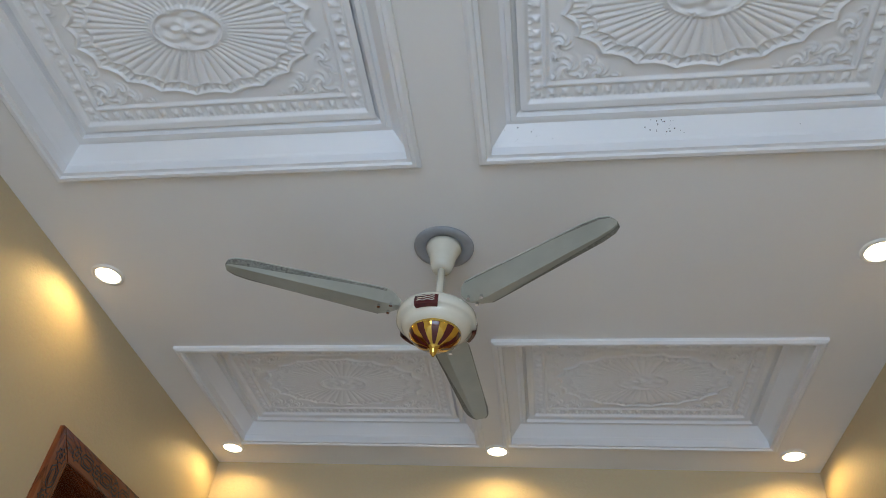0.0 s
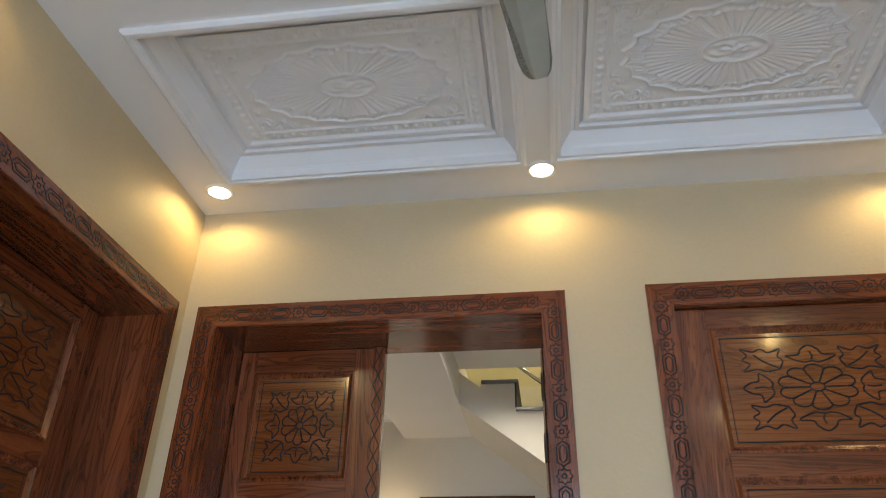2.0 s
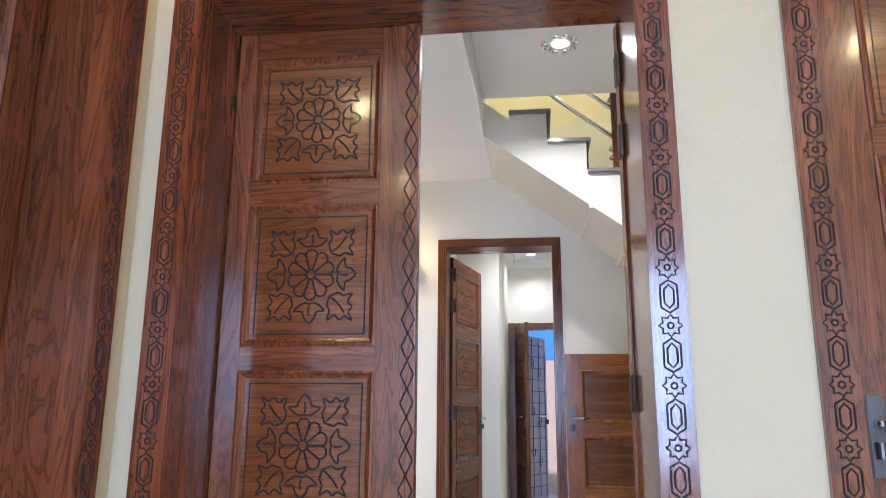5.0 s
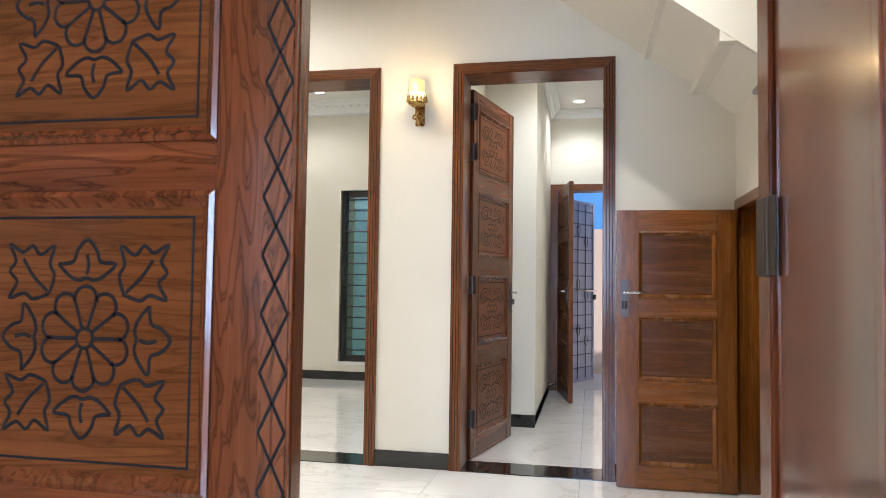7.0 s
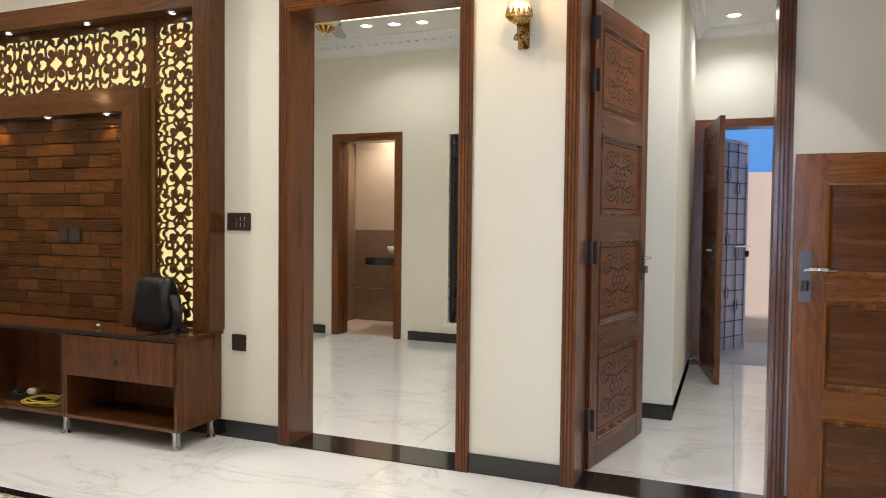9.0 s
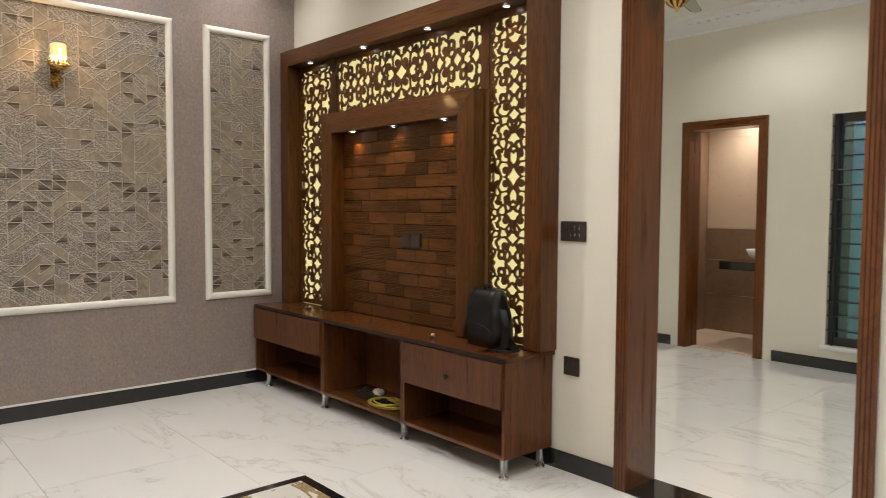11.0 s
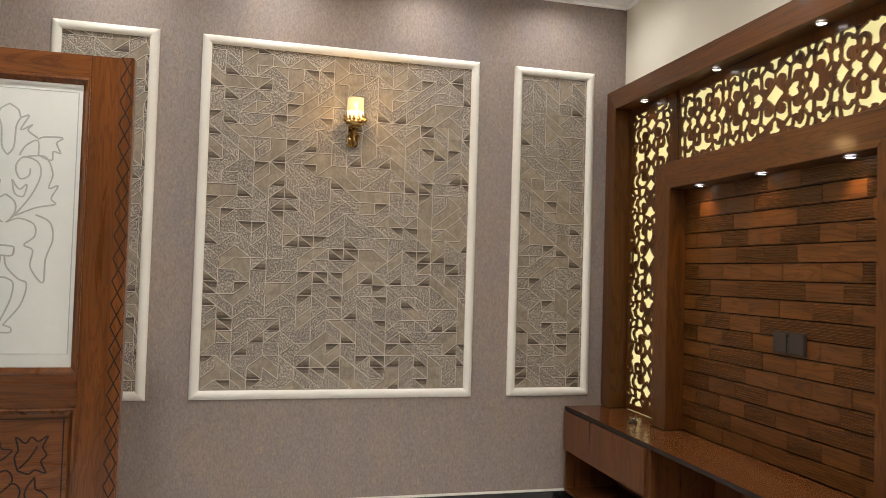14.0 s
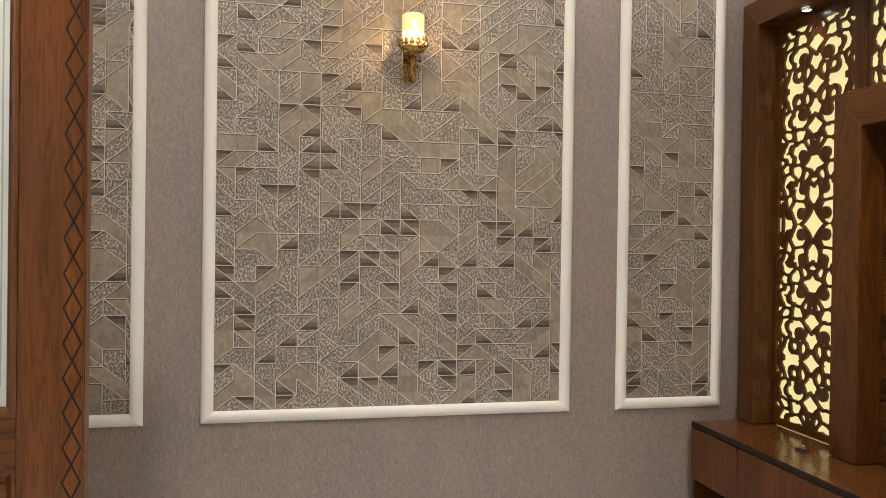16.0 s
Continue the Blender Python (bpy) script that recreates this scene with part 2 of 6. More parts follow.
SATIN_V, SATIN_H = (wood("wood_satin_" + n, (0.03, 0.009, 0.0035), (0.115, 0.034, 0.011), (0.22, 0.07, 0.022), n, 0.24, shine=0.5) for n in ("z", "x"))
PANEL_H = wood("wood_panel", (0.06, 0.017, 0.005), (0.185, 0.058, 0.016), (0.31, 0.108, 0.03), "x", 0.2, 0.7, shine=0.9)
PINE_V, PINE_H = wood("pine_upright", *BRN, "z", 0.28, 0.7), wood("pine_level", *BRN, "x", 0.28, 0.7)
OAK_P = wood("oak_panel", (0.035, 0.012, 0.0022), (0.115, 0.039, 0.007), (0.21, 0.078, 0.014), "x", 0.24, 0.7)
OAK_V, OAK_H = (wood("oak_" + n, (0.05, 0.016, 0.0025), (0.2, 0.069, 0.0105), (0.34, 0.135, 0.023), n, 0.24, 0.7) for n in ("z", "x"))
TV_V, TV_H = wood("unit_upright", *TVW, "z", 0.3, 0.8, 0.35, 0.75), wood("unit_level", *TVW, "x", 0.3, 0.8, 0.35, 0.75)
BLOCK = wood("block_wood", (0.042, 0.0155, 0.0033), (0.108, 0.041, 0.008), (0.18, 0.072, 0.015), "x", 0.35, 1.2, 0.3, 0.75)
LAMINATE_V = wood("laminate_upright", (0.03, 0.01, 0.004), (0.112, 0.042, 0.0145), (0.19, 0.075, 0.027), "z", 0.3, 1.4, 0.2, 0.6)
LAMINATE_H = wood("laminate_level", (0.035, 0.012, 0.004), (0.105, 0.039, 0.0125), (0.17, 0.068, 0.024), "x", 0.2, 1.0, 0.4, 0.6)
GROOVE = plain("groove_stain_shade", (0.010, 0.004, 0.003), 0.8)
CREAM = plaster("cream_wall_paint", (0.60, 0.485, 0.305), 0.6, 0.04, 0.3)
OFFWHITE = plaster("offwhite_wall_paint", (0.76, 0.73, 0.64), 0.6, 0.03, 0.12)
CEIL = plaster("white_ceiling_paint", (0.8, 0.79, 0.77), 0.7, 0.03, 0.06)
GYPSUM = plaster("gypsum_white", (0.82, 0.83, 0.84), 0.45, 0.03, 0.05)
YELLOW = plaster("upper_wall_paint", (0.72, 0.67, 0.47), 0.7, 0.03, 0.1)
MARBLE = marble("white_marble", (0.83, 0.83, 0.82), (0.66, 0.645, 0.625), 0.05, 0.5)
GOLDMARBLE = marble("gold_marble", (0.72, 0.7, 0.66), (0.2, 0.15, 0.1), 0.06, 2.0, (0.5, 0.36, 0.17))
GRANITE = plain("black_granite", (0.012, 0.012, 0.013), 0.12, 0, 0.5, 0.5, 160)
TAUPE = wallpaper("taupe_wallpaper", (0.285, 0.24, 0.235), (0.335, 0.265, 0.23))
MOTTLE = mottled("paper_mottled", (0.185, 0.155, 0.13), (0.62, 0.57, 0.52), 0.4, 150, 0.48, 0.58)
PLAINP = mottled("paper_plain", (0.30, 0.255, 0.20), (0.39, 0.335, 0.27), 0.4, 60)
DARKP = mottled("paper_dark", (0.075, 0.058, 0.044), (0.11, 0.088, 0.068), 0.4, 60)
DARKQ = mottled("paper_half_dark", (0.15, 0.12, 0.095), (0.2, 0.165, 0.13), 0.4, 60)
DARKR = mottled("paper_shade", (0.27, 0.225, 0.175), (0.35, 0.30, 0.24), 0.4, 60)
GRANITE_G = plain("grey_granite", (0.22, 0.215, 0.21), 0.25, 0, 0.2, 0.3, 160)
FILET = plain("paper_filet", (0.66, 0.60, 0.52), 0.3, 0.3)
WHITE = plain("white_moulding", (0.82, 0.80, 0.75), 0.35, 0, 0.1, 0.02)
STEEL = plain("chrome", (0.75, 0.75, 0.77), 0.12, 1.0)
BRONZE = plain("dark_bronze", (0.12, 0.10, 0.09), 0.38, 0.9)
BRASS = plain("brass", (0.42, 0.27, 0.09), 0.26, 1.0, 0, 0.3, 70)
GOLD = plain("polished_gold", (0.85, 0.56, 0.13), 0.12, 1.0)
MAROON = plain("maroon_plastic", (0.09, 0.012, 0.012), 0.2, 0, 0.5)
IVORY = plain("ivory_enamel", (0.72, 0.69, 0.58), 0.25, 0, 0.5, 0.03)
BLADE = plain("blade_enamel", (0.43, 0.455, 0.41), 0.35, 0.1, 0.1, 0.1, 6)
DUST = plain("blade_dust", (0.23, 0.235, 0.21), 0.8, 0, 0, 0.55, 140)
GREYPL = plain("grey_plastic", (0.34, 0.35, 0.37), 0.5)
SWITCH = plain("brown_switch", (0.06, 0.045, 0.04), 0.3, 0.3)
BLACK = plain("black_leather", (0.005, 0.005, 0.0055), 0.33, 0, 0.0, 0.4, 40)
BLACK.node_tree.nodes["Principled BSDF"].inputs["Specular IOR Level"].default_value = 0.42
BLACKM = plain("black_frame", (0.015, 0.016, 0.018), 0.4)
CABLE = plain("yellow_cable", (0.5, 0.42, 0.05), 0.4)
CABLEW = plain("white_plug", (0.7, 0.69, 0.66), 0.4)
GREEN = plain("green_cord", (0.03, 0.35, 0.13), 0.5)
FROST = plain("frosted_glass", (0.72, 0.74, 0.71), 0.35, 0, 0.2, 0.02)
TEAL = thin_glass("teal_glass", 0.12, (0.5, 0.82, 0.84))
CLEAR = glass("clear_glass", (0.97, 0.98, 0.98), 0.02)
ETCH = plain("etched_line", (0.42, 0.43, 0.41), 0.5)
AMBER = glow("amber_shade", (1.0, 0.66, 0.28), 1.05)
CANDLE = glow("candle_tip", (1.0, 0.86, 0.55), 2.0)
BACKLIGHT = glow("backlight", (0.97, 0.82, 0.37), 0.86)
LAMPW = glow("lamp_warm", (1.0, 0.9, 0.66), 18.0)
LAMPC = glow("lamp_cool", (1.0, 0.97, 0.92), 14.0)
LEDLINE = glow("led_line", (1.0, 0.86, 0.5), 4.0)
TILE_B = marble("brown_tile", (0.26, 0.16, 0.10), (0.2, 0.12, 0.075), 0.25, 3.0)
TILE_L = marble("beige_tile", (0.62, 0.48, 0.36), (0.55, 0.42, 0.31), 0.5, 3.0)
TILE_L.node_tree.nodes["Principled BSDF"].inputs["Coat Weight"].default_value = 0.0
PEACH = plaster("peach_outer_wall", (0.72, 0.55, 0.45), 0.8)
BLUE = plaster("blue_backdrop", (0.12, 0.34, 0.72), 0.8)
PAVE = plain("grey_paving", (0.42, 0.41, 0.41), 0.6)
GATEM = plain("gate_grey", (0.30, 0.29, 0.36), 0.45, 0.2)
# ---- mesh tools ----


def bx(bm, x0, x1, y0, y1, z0, z1, bev=0.0):
    v = [bm.verts.new((x, y, z)) for x in (x0, x1) for y in (y0, y1) for z in (z0, z1)]
    f = [bm.faces.new([v[i] for i in q]) for q in ((0, 1, 3, 2), (4, 6, 7, 5), (0, 4, 5, 1), (2, 3, 7, 6), (0, 2, 6, 4), (1, 5, 7, 3))]
    if bev:
        es = {e for q in f for e in q.edges}
        bmesh.ops.bevel(bm, geom=list(es), offset=bev, segments=2, affect="EDGES", clamp_overlap=True)
    return bm


def box_bm(*a, **k):
    return bx(bmesh.new(), *a, **k)


def mesh_of(name, bm, material, smooth=False):
    me = bpy.data.meshes.new(name)
    bmesh.ops.recalc_face_normals(bm, faces=bm.faces)
    bm.to_mesh(me)
    bm.free()
    for m in material if isinstance(material, (list, tuple)) else [material]:
        me.materials.append(m)
    if smooth:
        for p in me.polygons:
            p.use_smooth = True
    return me


def part(name, bm, material, parent=None, label="", smooth=False):
    """One mesh object, under a thing or under a part."""
    ob = new(name, mesh_of(name, bm, material, smooth))
    if parent:
        ob.parent = parent
    return tagged(ob, label)


def thing(name, m, label, category, group="", kind=""):
    ob = new(name)
    ob.matrix_world = m
    return tagged(ob, label, category, group, kind)


def solid(name, bm, material, label, category="", kind="structure", smooth=False):
    return tagged(part(name, bm, material, None, label, smooth), label, category, "", kind)


def turned(bm, profile, segs=24, centre=(0, 0), cap=True):
    """A body of revolution about z from (radius, height) pairs."""
    rings = [[bm.verts.new((centre[0] + r * math.cos(a), centre[1] + r * math.sin(a), z)) for a in (2 * math.pi * k / segs for k in range(segs))] for r, z in profile]
    for a, b in zip(rings, rings[1:]):
        for k in range(segs):
            bm.faces.new((a[k], a[(k + 1) % segs], b[(k + 1) % segs], b[k]))
    if cap:
        bm.faces.new(rings[0])
        bm.faces.new(rings[-1])
    return bm


def tube(bm, pts, r, segs=8):
    """A round rod along a run of points."""
    pts = [Vector(p) for p in pts]
    rings = []
    for i, p in enumerate(pts):
        d = (pts[min(i + 1, len(pts) - 1)] - pts[max(i - 1, 0)]).normalized()
        s = d.cross(Vector((0.31, 0.17, 0.93))).normalized()
        t = d.cross(s)
        rings.append([bm.verts.new(p + r * (math.cos(a) * s + math.sin(a) * t)) for a in (2 * math.pi * k / segs for k in range(segs))])
    for a, b in zip(rings, rings[1:]):
        for k in range(segs):
            bm.faces.new((a[k], a[(k + 1) % segs], b[(k + 1) % segs], b[k]))
    bm.faces.new(rings[0])
    bm.faces.new(rings[-1])
    return bm


def ribbon(bm, pts, width, place, high=0.001, closed=False):
    """A narrow raised band along plane points; place(u, v, h) sets it on its surface."""
    n = len(pts)
    row = []
    for i in range(n):
        a = pts[(i - 1) % n] if closed or i else pts[0]
        b = pts[(i + 1) % n] if closed or i < n - 1 else pts[-1]
        dx, dy = b[0] - a[0], b[1] - a[1]
        l = math.hypot(dx, dy) or 1
        nx, ny = -dy / l * width / 2, dx / l * width / 2
        u, v = pts[i]
        row.append([bm.verts.new(place(u + nx, v + ny, 0)), bm.verts.new(place(u + nx * 0.7, v + ny * 0.7, high)), bm.verts.new(place(u - nx * 0.7, v - ny * 0.7, high)), bm.verts.new(place(u - nx, v - ny, 0))])
    for i in range(n if closed else n - 1):
        a, b = row[i], row[(i + 1) % n]
        for k in range(3):
            bm.faces.new((a[k], a[k + 1], b[k + 1], b[k]))
    return bm


def ring(bm, x0, x1, z0, z1, w, y_out, y_in):
    """A mitred frame in the xz plane whose face slopes from y_out to y_in."""
    def corners(d, y):
        return [bm.verts.new(p) for p in ((x0 + d, y, z0 + d), (x1 - d, y, z0 + d), (x1 - d, y, z1 - d), (x0 + d, y, z1 - d))]
    a, b, c, d = corners(0, y_out), corners(w * 0.3, y_out - (y_in - y_out) * 0.25), corners(w * 0.65, (y_out + y_in) / 2), corners(w, y_in)
    for p, q in ((a, b), (b, c), (c, d)):
        for k in range(4):
            bm.faces.new((p[k], p[(k + 1) % 4], q[(k + 1) % 4], q[k]))
    return bm


def arc(cx, cy, r, a0, a1, n=10, ry=None):
    return [(cx + r * math.cos(radians(a0 + (a1 - a0) * k / n)), cy + (ry or r) * math.sin(radians(a0 + (a1 - a0) * k / n))) for k in range(n + 1)]


def smooth_run(pts, n=4):
    """A soft curve through the points."""
    out = []
    p = [pts[0]] + list(pts) + [pts[-1]]
    for a, b, c, d in zip(p, p[1:], p[2:], p[3:]):
        for k in range(n):
            t = k / n
            out.append(tuple(0.5 * (2 * b[i] + (c[i] - a[i]) * t + (2 * a[i] - 5 * b[i] + 4 * c[i] - d[i]) * t * t + (3 * b[i] - a[i] - 3 * c[i] + d[i]) * t ** 3) for i in (0, 1)))
    return out + [pts[-1]]


def flower_strokes():
    """Ten round petals, four corner leaves and four side leaves within the square from -1 to 1."""
    out = [(arc(0, 0, 0.085, 0, 360, 14), True)]
    for k in range(10):
        a = radians(36 * k)
        out.append(([(r * math.cos(a), r * math.sin(a)) for r in (0.09, 0.2, 0.33)], False))
        c = a + radians(18)
        cx, cy = 0.335 * math.cos(c), 0.335 * math.sin(c)
        out.append(([(cx + 0.115 * math.cos(c + radians(t)), cy + 0.115 * math.sin(c + radians(t))) for t in range(-100, 101, 20)], False))
    corner = [(0.38, 0.38), (0.33, 0.54), (0.38, 0.64), (0.34, 0.80), (0.48, 0.72), (0.57, 0.80), (0.67, 0.74), (0.81, 0.81), (0.74, 0.67), (0.80, 0.57), (0.72, 0.48), (0.80, 0.34), (0.64, 0.38), (0.54, 0.33), (0.38, 0.38)]
    vein = [(0.40, 0.40), (0.55, 0.53), (0.66, 0.68)]
    for sx in (-1, 1):
        for sy in (-1, 1):
            for run in (corner, vein):
                out.append((smooth_run([(sx * u, sy * v) for u, v in run]), False))
    leaf = [(-0.29, 0.64), (-0.14, 0.66), (-0.10, 0.76), (0.0, 0.85), (0.10, 0.76), (0.14, 0.66), (0.29, 0.64), (0.18, 0.54), (0.08, 0.50), (0.0, 0.52), (-0.08, 0.50), (-0.18, 0.54), (-0.29, 0.64)]
    for k in range(4):
        c, s = ((1, 0), (0, 1), (-1, 0), (0, -1))[k]
        for run in (leaf, [(0, 0.55), (0.02, 0.63), (0, 0.72)]):
            out.append((smooth_run([(c * u - s * v, s * u + c * v) for u, v in run]), False))
    return out


def scroll_strokes():
    """Four looping scrolls round a small rosette."""
    out = [(arc(0, 0, 0.14, 0, 360, 14), True)]
    for k in range(6):
        a = radians(60 * k)
        out.append((arc(0.26 * math.cos(a), 0.26 * math.sin(a), 0.12, 60 * k - 120, 60 * k + 120, 8), False))
    for sx in (-1, 1):
        for sy in (-1, 1):
            lobe = arc(0.52, 0.55, 0.26, -150, 160, 14) + [(0.18, 0.86), (0.08, 0.74), (0.2, 0.5)]
            out.append(([(sx * u, sy * v) for u, v in lobe], False))
            out.append(([(sx * u, sy * v) for u, v in ((0.1, 0.35), (0.42, 0.42), (0.7, 0.2), (0.86, 0.34), (0.9, 0.62))], False))
            out.append((arc(sx * 0.52, sy * 0.55, 0.12, 0, 360, 10), True))
    return out


FLOWER, SCROLL = flower_strokes(), scroll_strokes()


def panel_door(name, m, width, height, thick, panels, label, motif=None, stiles=(0.1, 0.1), handle=None, lattice="", mats=None, glazed=None, back_motif=False, hinges=(), line=0.0062):
    """A framed door leaf in its own space: x across, front at y=0, z up. panels: (z0, z1) runs."""
    up, level, field = mats or (WOOD_V, WOOD_H, PANEL_H)
    leaf = thing(name, m, label, "door")
    sl, sr = stiles
    for x0, x1 in ((0, sl), (width - sr, width)):
        part("stile", box_bm(x0, x1, 0, thick, 0, height, bev=0.003), up, leaf)
    edges = [0] + [z for p in sorted(panels) for z in p] + [height]
    for z0, z1 in zip(edges[::2], edges[1::2]):
        part("rail", box_bm(sl + 0.0005, width - sr - 0.0005, 0.001, thick - 0.001, z0, z1, bev=0.002), level, leaf)
    for k, (z0, z1) in enumerate(panels):
        x0, x1 = sl, width - sr
        if glazed and k in glazed:
            pane = part("glass_pane", box_bm(x0, x1, thick / 2 - 0.003, thick / 2 + 0.003, z0, z1), FROST, leaf, "frosted white glass with an etched vase of leaves")
        else:
            bm = box_bm(x0, x1, 0.011, thick - 0.011, z0, z1)
            pane = part("panel", bm, field, leaf)
        bm = bmesh.new()
        ring(bm, x0, x1, z0, z1, 0.026, -0.001, 0.012)
        ring(bm, x0, x1, z0, z1, 0.026, thick + 0.001, thick - 0.012)
        part("moulding", bm, up, leaf)
        if motif and not (glazed and k in glazed):
            cx, cz, hx, hz = (x0 + x1) / 2, (z0 + z1) / 2, (x1 - x0) / 2 - 0.048, (z1 - z0) / 2 - 0.048
            bm = bmesh.new()
            sides = [lambda u, v, h: (u, 0.011 - h, v)] + ([lambda u, v, h: (u, thick - 0.011 + h, v)] if back_motif else [])
            for place in sides:
                for pts, closed in motif:
                    ribbon(bm, [(cx + u * hx, cz + v * hz) for u, v in pts], line, place, 0.0008, False)
                fx, fz = hx + 0.008, hz + 0.008
                ribbon(bm, [(cx - fx, cz - fz), (cx + fx, cz - fz), (cx + fx, cz + fz), (cx - fx, cz + fz)], line, place, 0.0008, True)
            part("carving", bm, GROOVE, pane, "dark carved flower lines")
    if lattice:
        lx0, lx1 = width - 0.05, width
        front = lattice == "front"
        y0, y1 = (-0.014, -0.0005) if front else (thick + 0.0005, thick + 0.014)
        strip = part("meeting_strip", box_bm(lx0, lx1, y0, y1, 0, height - (0.02 if not front else 0), bev=0.004), up, leaf)
        bm = bmesh.new()
        n = int(height / 0.085)
        place = (lambda u, v, h: (u, y0 - h, v)) if front else (lambda u, v, h: (u, y1 + h, v))
        for k in range(n):
            z = k * height / n
            for a, b in ((lx0 + 0.004, lx1 - 0.004), (lx1 - 0.004, lx0 + 0.004)):
                ribbon(bm, [(a, z), (b, z + height / n)], 0.005, place, 0.0008)
        part("lattice_carving", bm, GROOVE, strip, "dark carved crossing lines")
    for z in hinges:
        hp = part("hinge", box_bm(-0.004, -0.0005, 0.002, thick - 0.004, z - 0.055, z + 0.055), BRONZE, leaf, "dark bronze butt hinge")
        part("knuckle", turned(bmesh.new(), [(0.007, z - 0.055), (0.007, z + 0.055)], 10, (-0.004, -0.004)), BRONZE, hp)
        part("hinge_flap", box_bm(-0.007, -0.0045, -0.03, -0.004, z - 0.055, z + 0.055), BRONZE, hp)
    if handle:
        hx, hz, way = handle
        plate = part("lock_plate", box_bm(hx - 0.022, hx + 0.022, -0.008, -0.0005, hz - 0.11, hz + 0.09, bev=0.003), BRONZE, leaf, "dark bronze lock plate")
        bm = bmesh.new()
        tube(bm, [(hx, -0.006, hz + 0.02), (hx, -0.045, hz + 0.02)], 0.009)
        tube(bm, [(hx, -0.045, hz + 0.02), (hx + way * 0.05, -0.048, hz + 0.022), (hx + way * 0.115, -0.044, hz + 0.02)], 0.008)
        part("lever", bm, STEEL, plate, "brushed steel lever", True)
        part("key_knob", turned(bmesh.new(), [(0.012, -0.02), (0.012, 0.02)], 12, (hx, -0.018)), BRONZE, plate).location.z = hz - 0.045
    return leaf


def chain_strokes(length):
    """Stars and double hexagons along a run, as (strokes along s, across t from -1 to 1)."""
    n = max(1, round(length / 0.158))
    step = length / n
    out = []
    for k in range(n):
        c = (k + 0.5) * step
        star = []
        for j in range(16):
            r = 0.030 if j % 2 == 0 else 0.021
            a = radians(22.5 * j)
            star.append((c + r * math.cos(a), r * math.sin(a)))
        out.append((star, True))
        out.append((arc(c, 0, 0.008, 0, 360, 8), True))
        h0, h1 = c + 0.034, c + step - 0.034
        if k == n - 1:
            continue
        for w, e in ((0.022, 0.0), (0.0125, 0.012)):
            out.append(([(h0 + e, 0), (h0 + e + 0.014, w), (h0 + e + 0.02, w), (h1 - e - 0.02, w), (h1 - e - 0.014, w), (h1 - e, 0), (h1 - e - 0.014, -w), (h1 - e - 0.02, -w), (h0 + e + 0.02, -w), (h0 + e + 0.014, -w)], True))
    return out


def door_frame(name, m, x0, x1, top, width, depth, label, carved=True, proud=0.02, mats=None, flutes=0, lined=True):
    """Casing with mitred corners and a jamb lining. x0, x1, top: the clear opening."""
    up, level = mats or (WOOD_V, WOOD_H)
    fr = thing(name, m, label, "door frame", "", "structure")
    a, b, t = x0 - width, x1 + width, top + width
    def prism(pts):
        bm = bmesh.new()
        f = [bm.verts.new((x, -proud, z)) for x, z in pts]
        g = [bm.verts.new((x, 0.0, z)) for x, z in pts]
        bm.faces.new(f)
        bm.faces.new(g[::-1])
        for k in range(4):
            bm.faces.new((f[k], f[(k + 1) % 4], g[(k + 1) % 4], g[k]))
        bmesh.ops.bevel(bm, geom=[e for e in bm.edges if all(v.co.y < -proud / 2 for v in e.verts)], offset=0.003, segments=2, affect="EDGES")
        return bm
    part("casing", prism([(a, 0), (x0, 0), (x0, top), (a, t)]), up, fr)
    part("casing", prism([(b, 0), (x1, 0), (x1, top), (b, t)]), up, fr)
    head = part("casing_head", prism([(a, t), (x0, top), (x1, top), (b, t)]), level, fr)
    if carved:
        bm = bmesh.new()
        for pts, closed in chain_strokes(t - 0.02):
            ribbon(bm, [(a + width / 2 + v, u) for u, v in pts], 0.0054, lambda u, v, h: (u, -proud - h, v), 0.0012, closed)
            ribbon(bm, [(b - width / 2 + v, u) for u, v in pts], 0.0054, lambda u, v, h: (u, -proud - h, v), 0.0012, closed)
        for pts, closed in chain_strokes(x1 - x0 + width):
            ribbon(bm, [(a + width / 2 + u, top + width / 2 + v) for u, v in pts], 0.0054, lambda u, v, h: (u, -proud - h, v), 0.0012, closed)
        part("chain_carving", bm, GROOVE, fr, "dark carved stars and hexagons")
    # dark raised strips stand in for the shade inside carved flutes
    for k in range(flutes):
        d = width * (k + 1) / (flutes + 1)
        bm = bmesh.new()
        ribbon(bm, [(a + d, 0), (a + d, t - d), (b - d, t - d), (b - d, 0)], 0.0045, lambda u, v, h: (u, -proud - h, v), 0.0008)
        part("flute", bm, GROOVE, fr)
    if lined:
        part("jamb", box_bm(x0 - 0.02, x0, 0.001, depth, 0, top + 0.02), up, fr)
        part("jamb", box_bm(x1, x1 + 0.02, 0.001, depth, 0, top + 0.02), up, fr)
        part("jamb_head", box_bm(x0, x1, 0.001, depth, top, top + 0.02), level, fr)
    return fr


def downlight(at, glowing, r=0.045, ring_mat=None, group="ceiling downlights"):
    d = thing("downlight", pose(*at), "small round white recessed ceiling downlight, lit", "downlight", group)
    part("trim_ring", turned(bmesh.new(), [(r * 1.28, 0.0), (r * 1.25, -0.006), (r * 1.02, -0.008), (r, 0.0)], 28, cap=False), ring_mat or WHITE, d, "white ring", True)
    part("lens", turned(bmesh.new(), [(r, -0.001), (r * 0.98, -0.004), (r * 0.5, -0.006)], 28), glowing, d, "glowing lens", True)
    return d


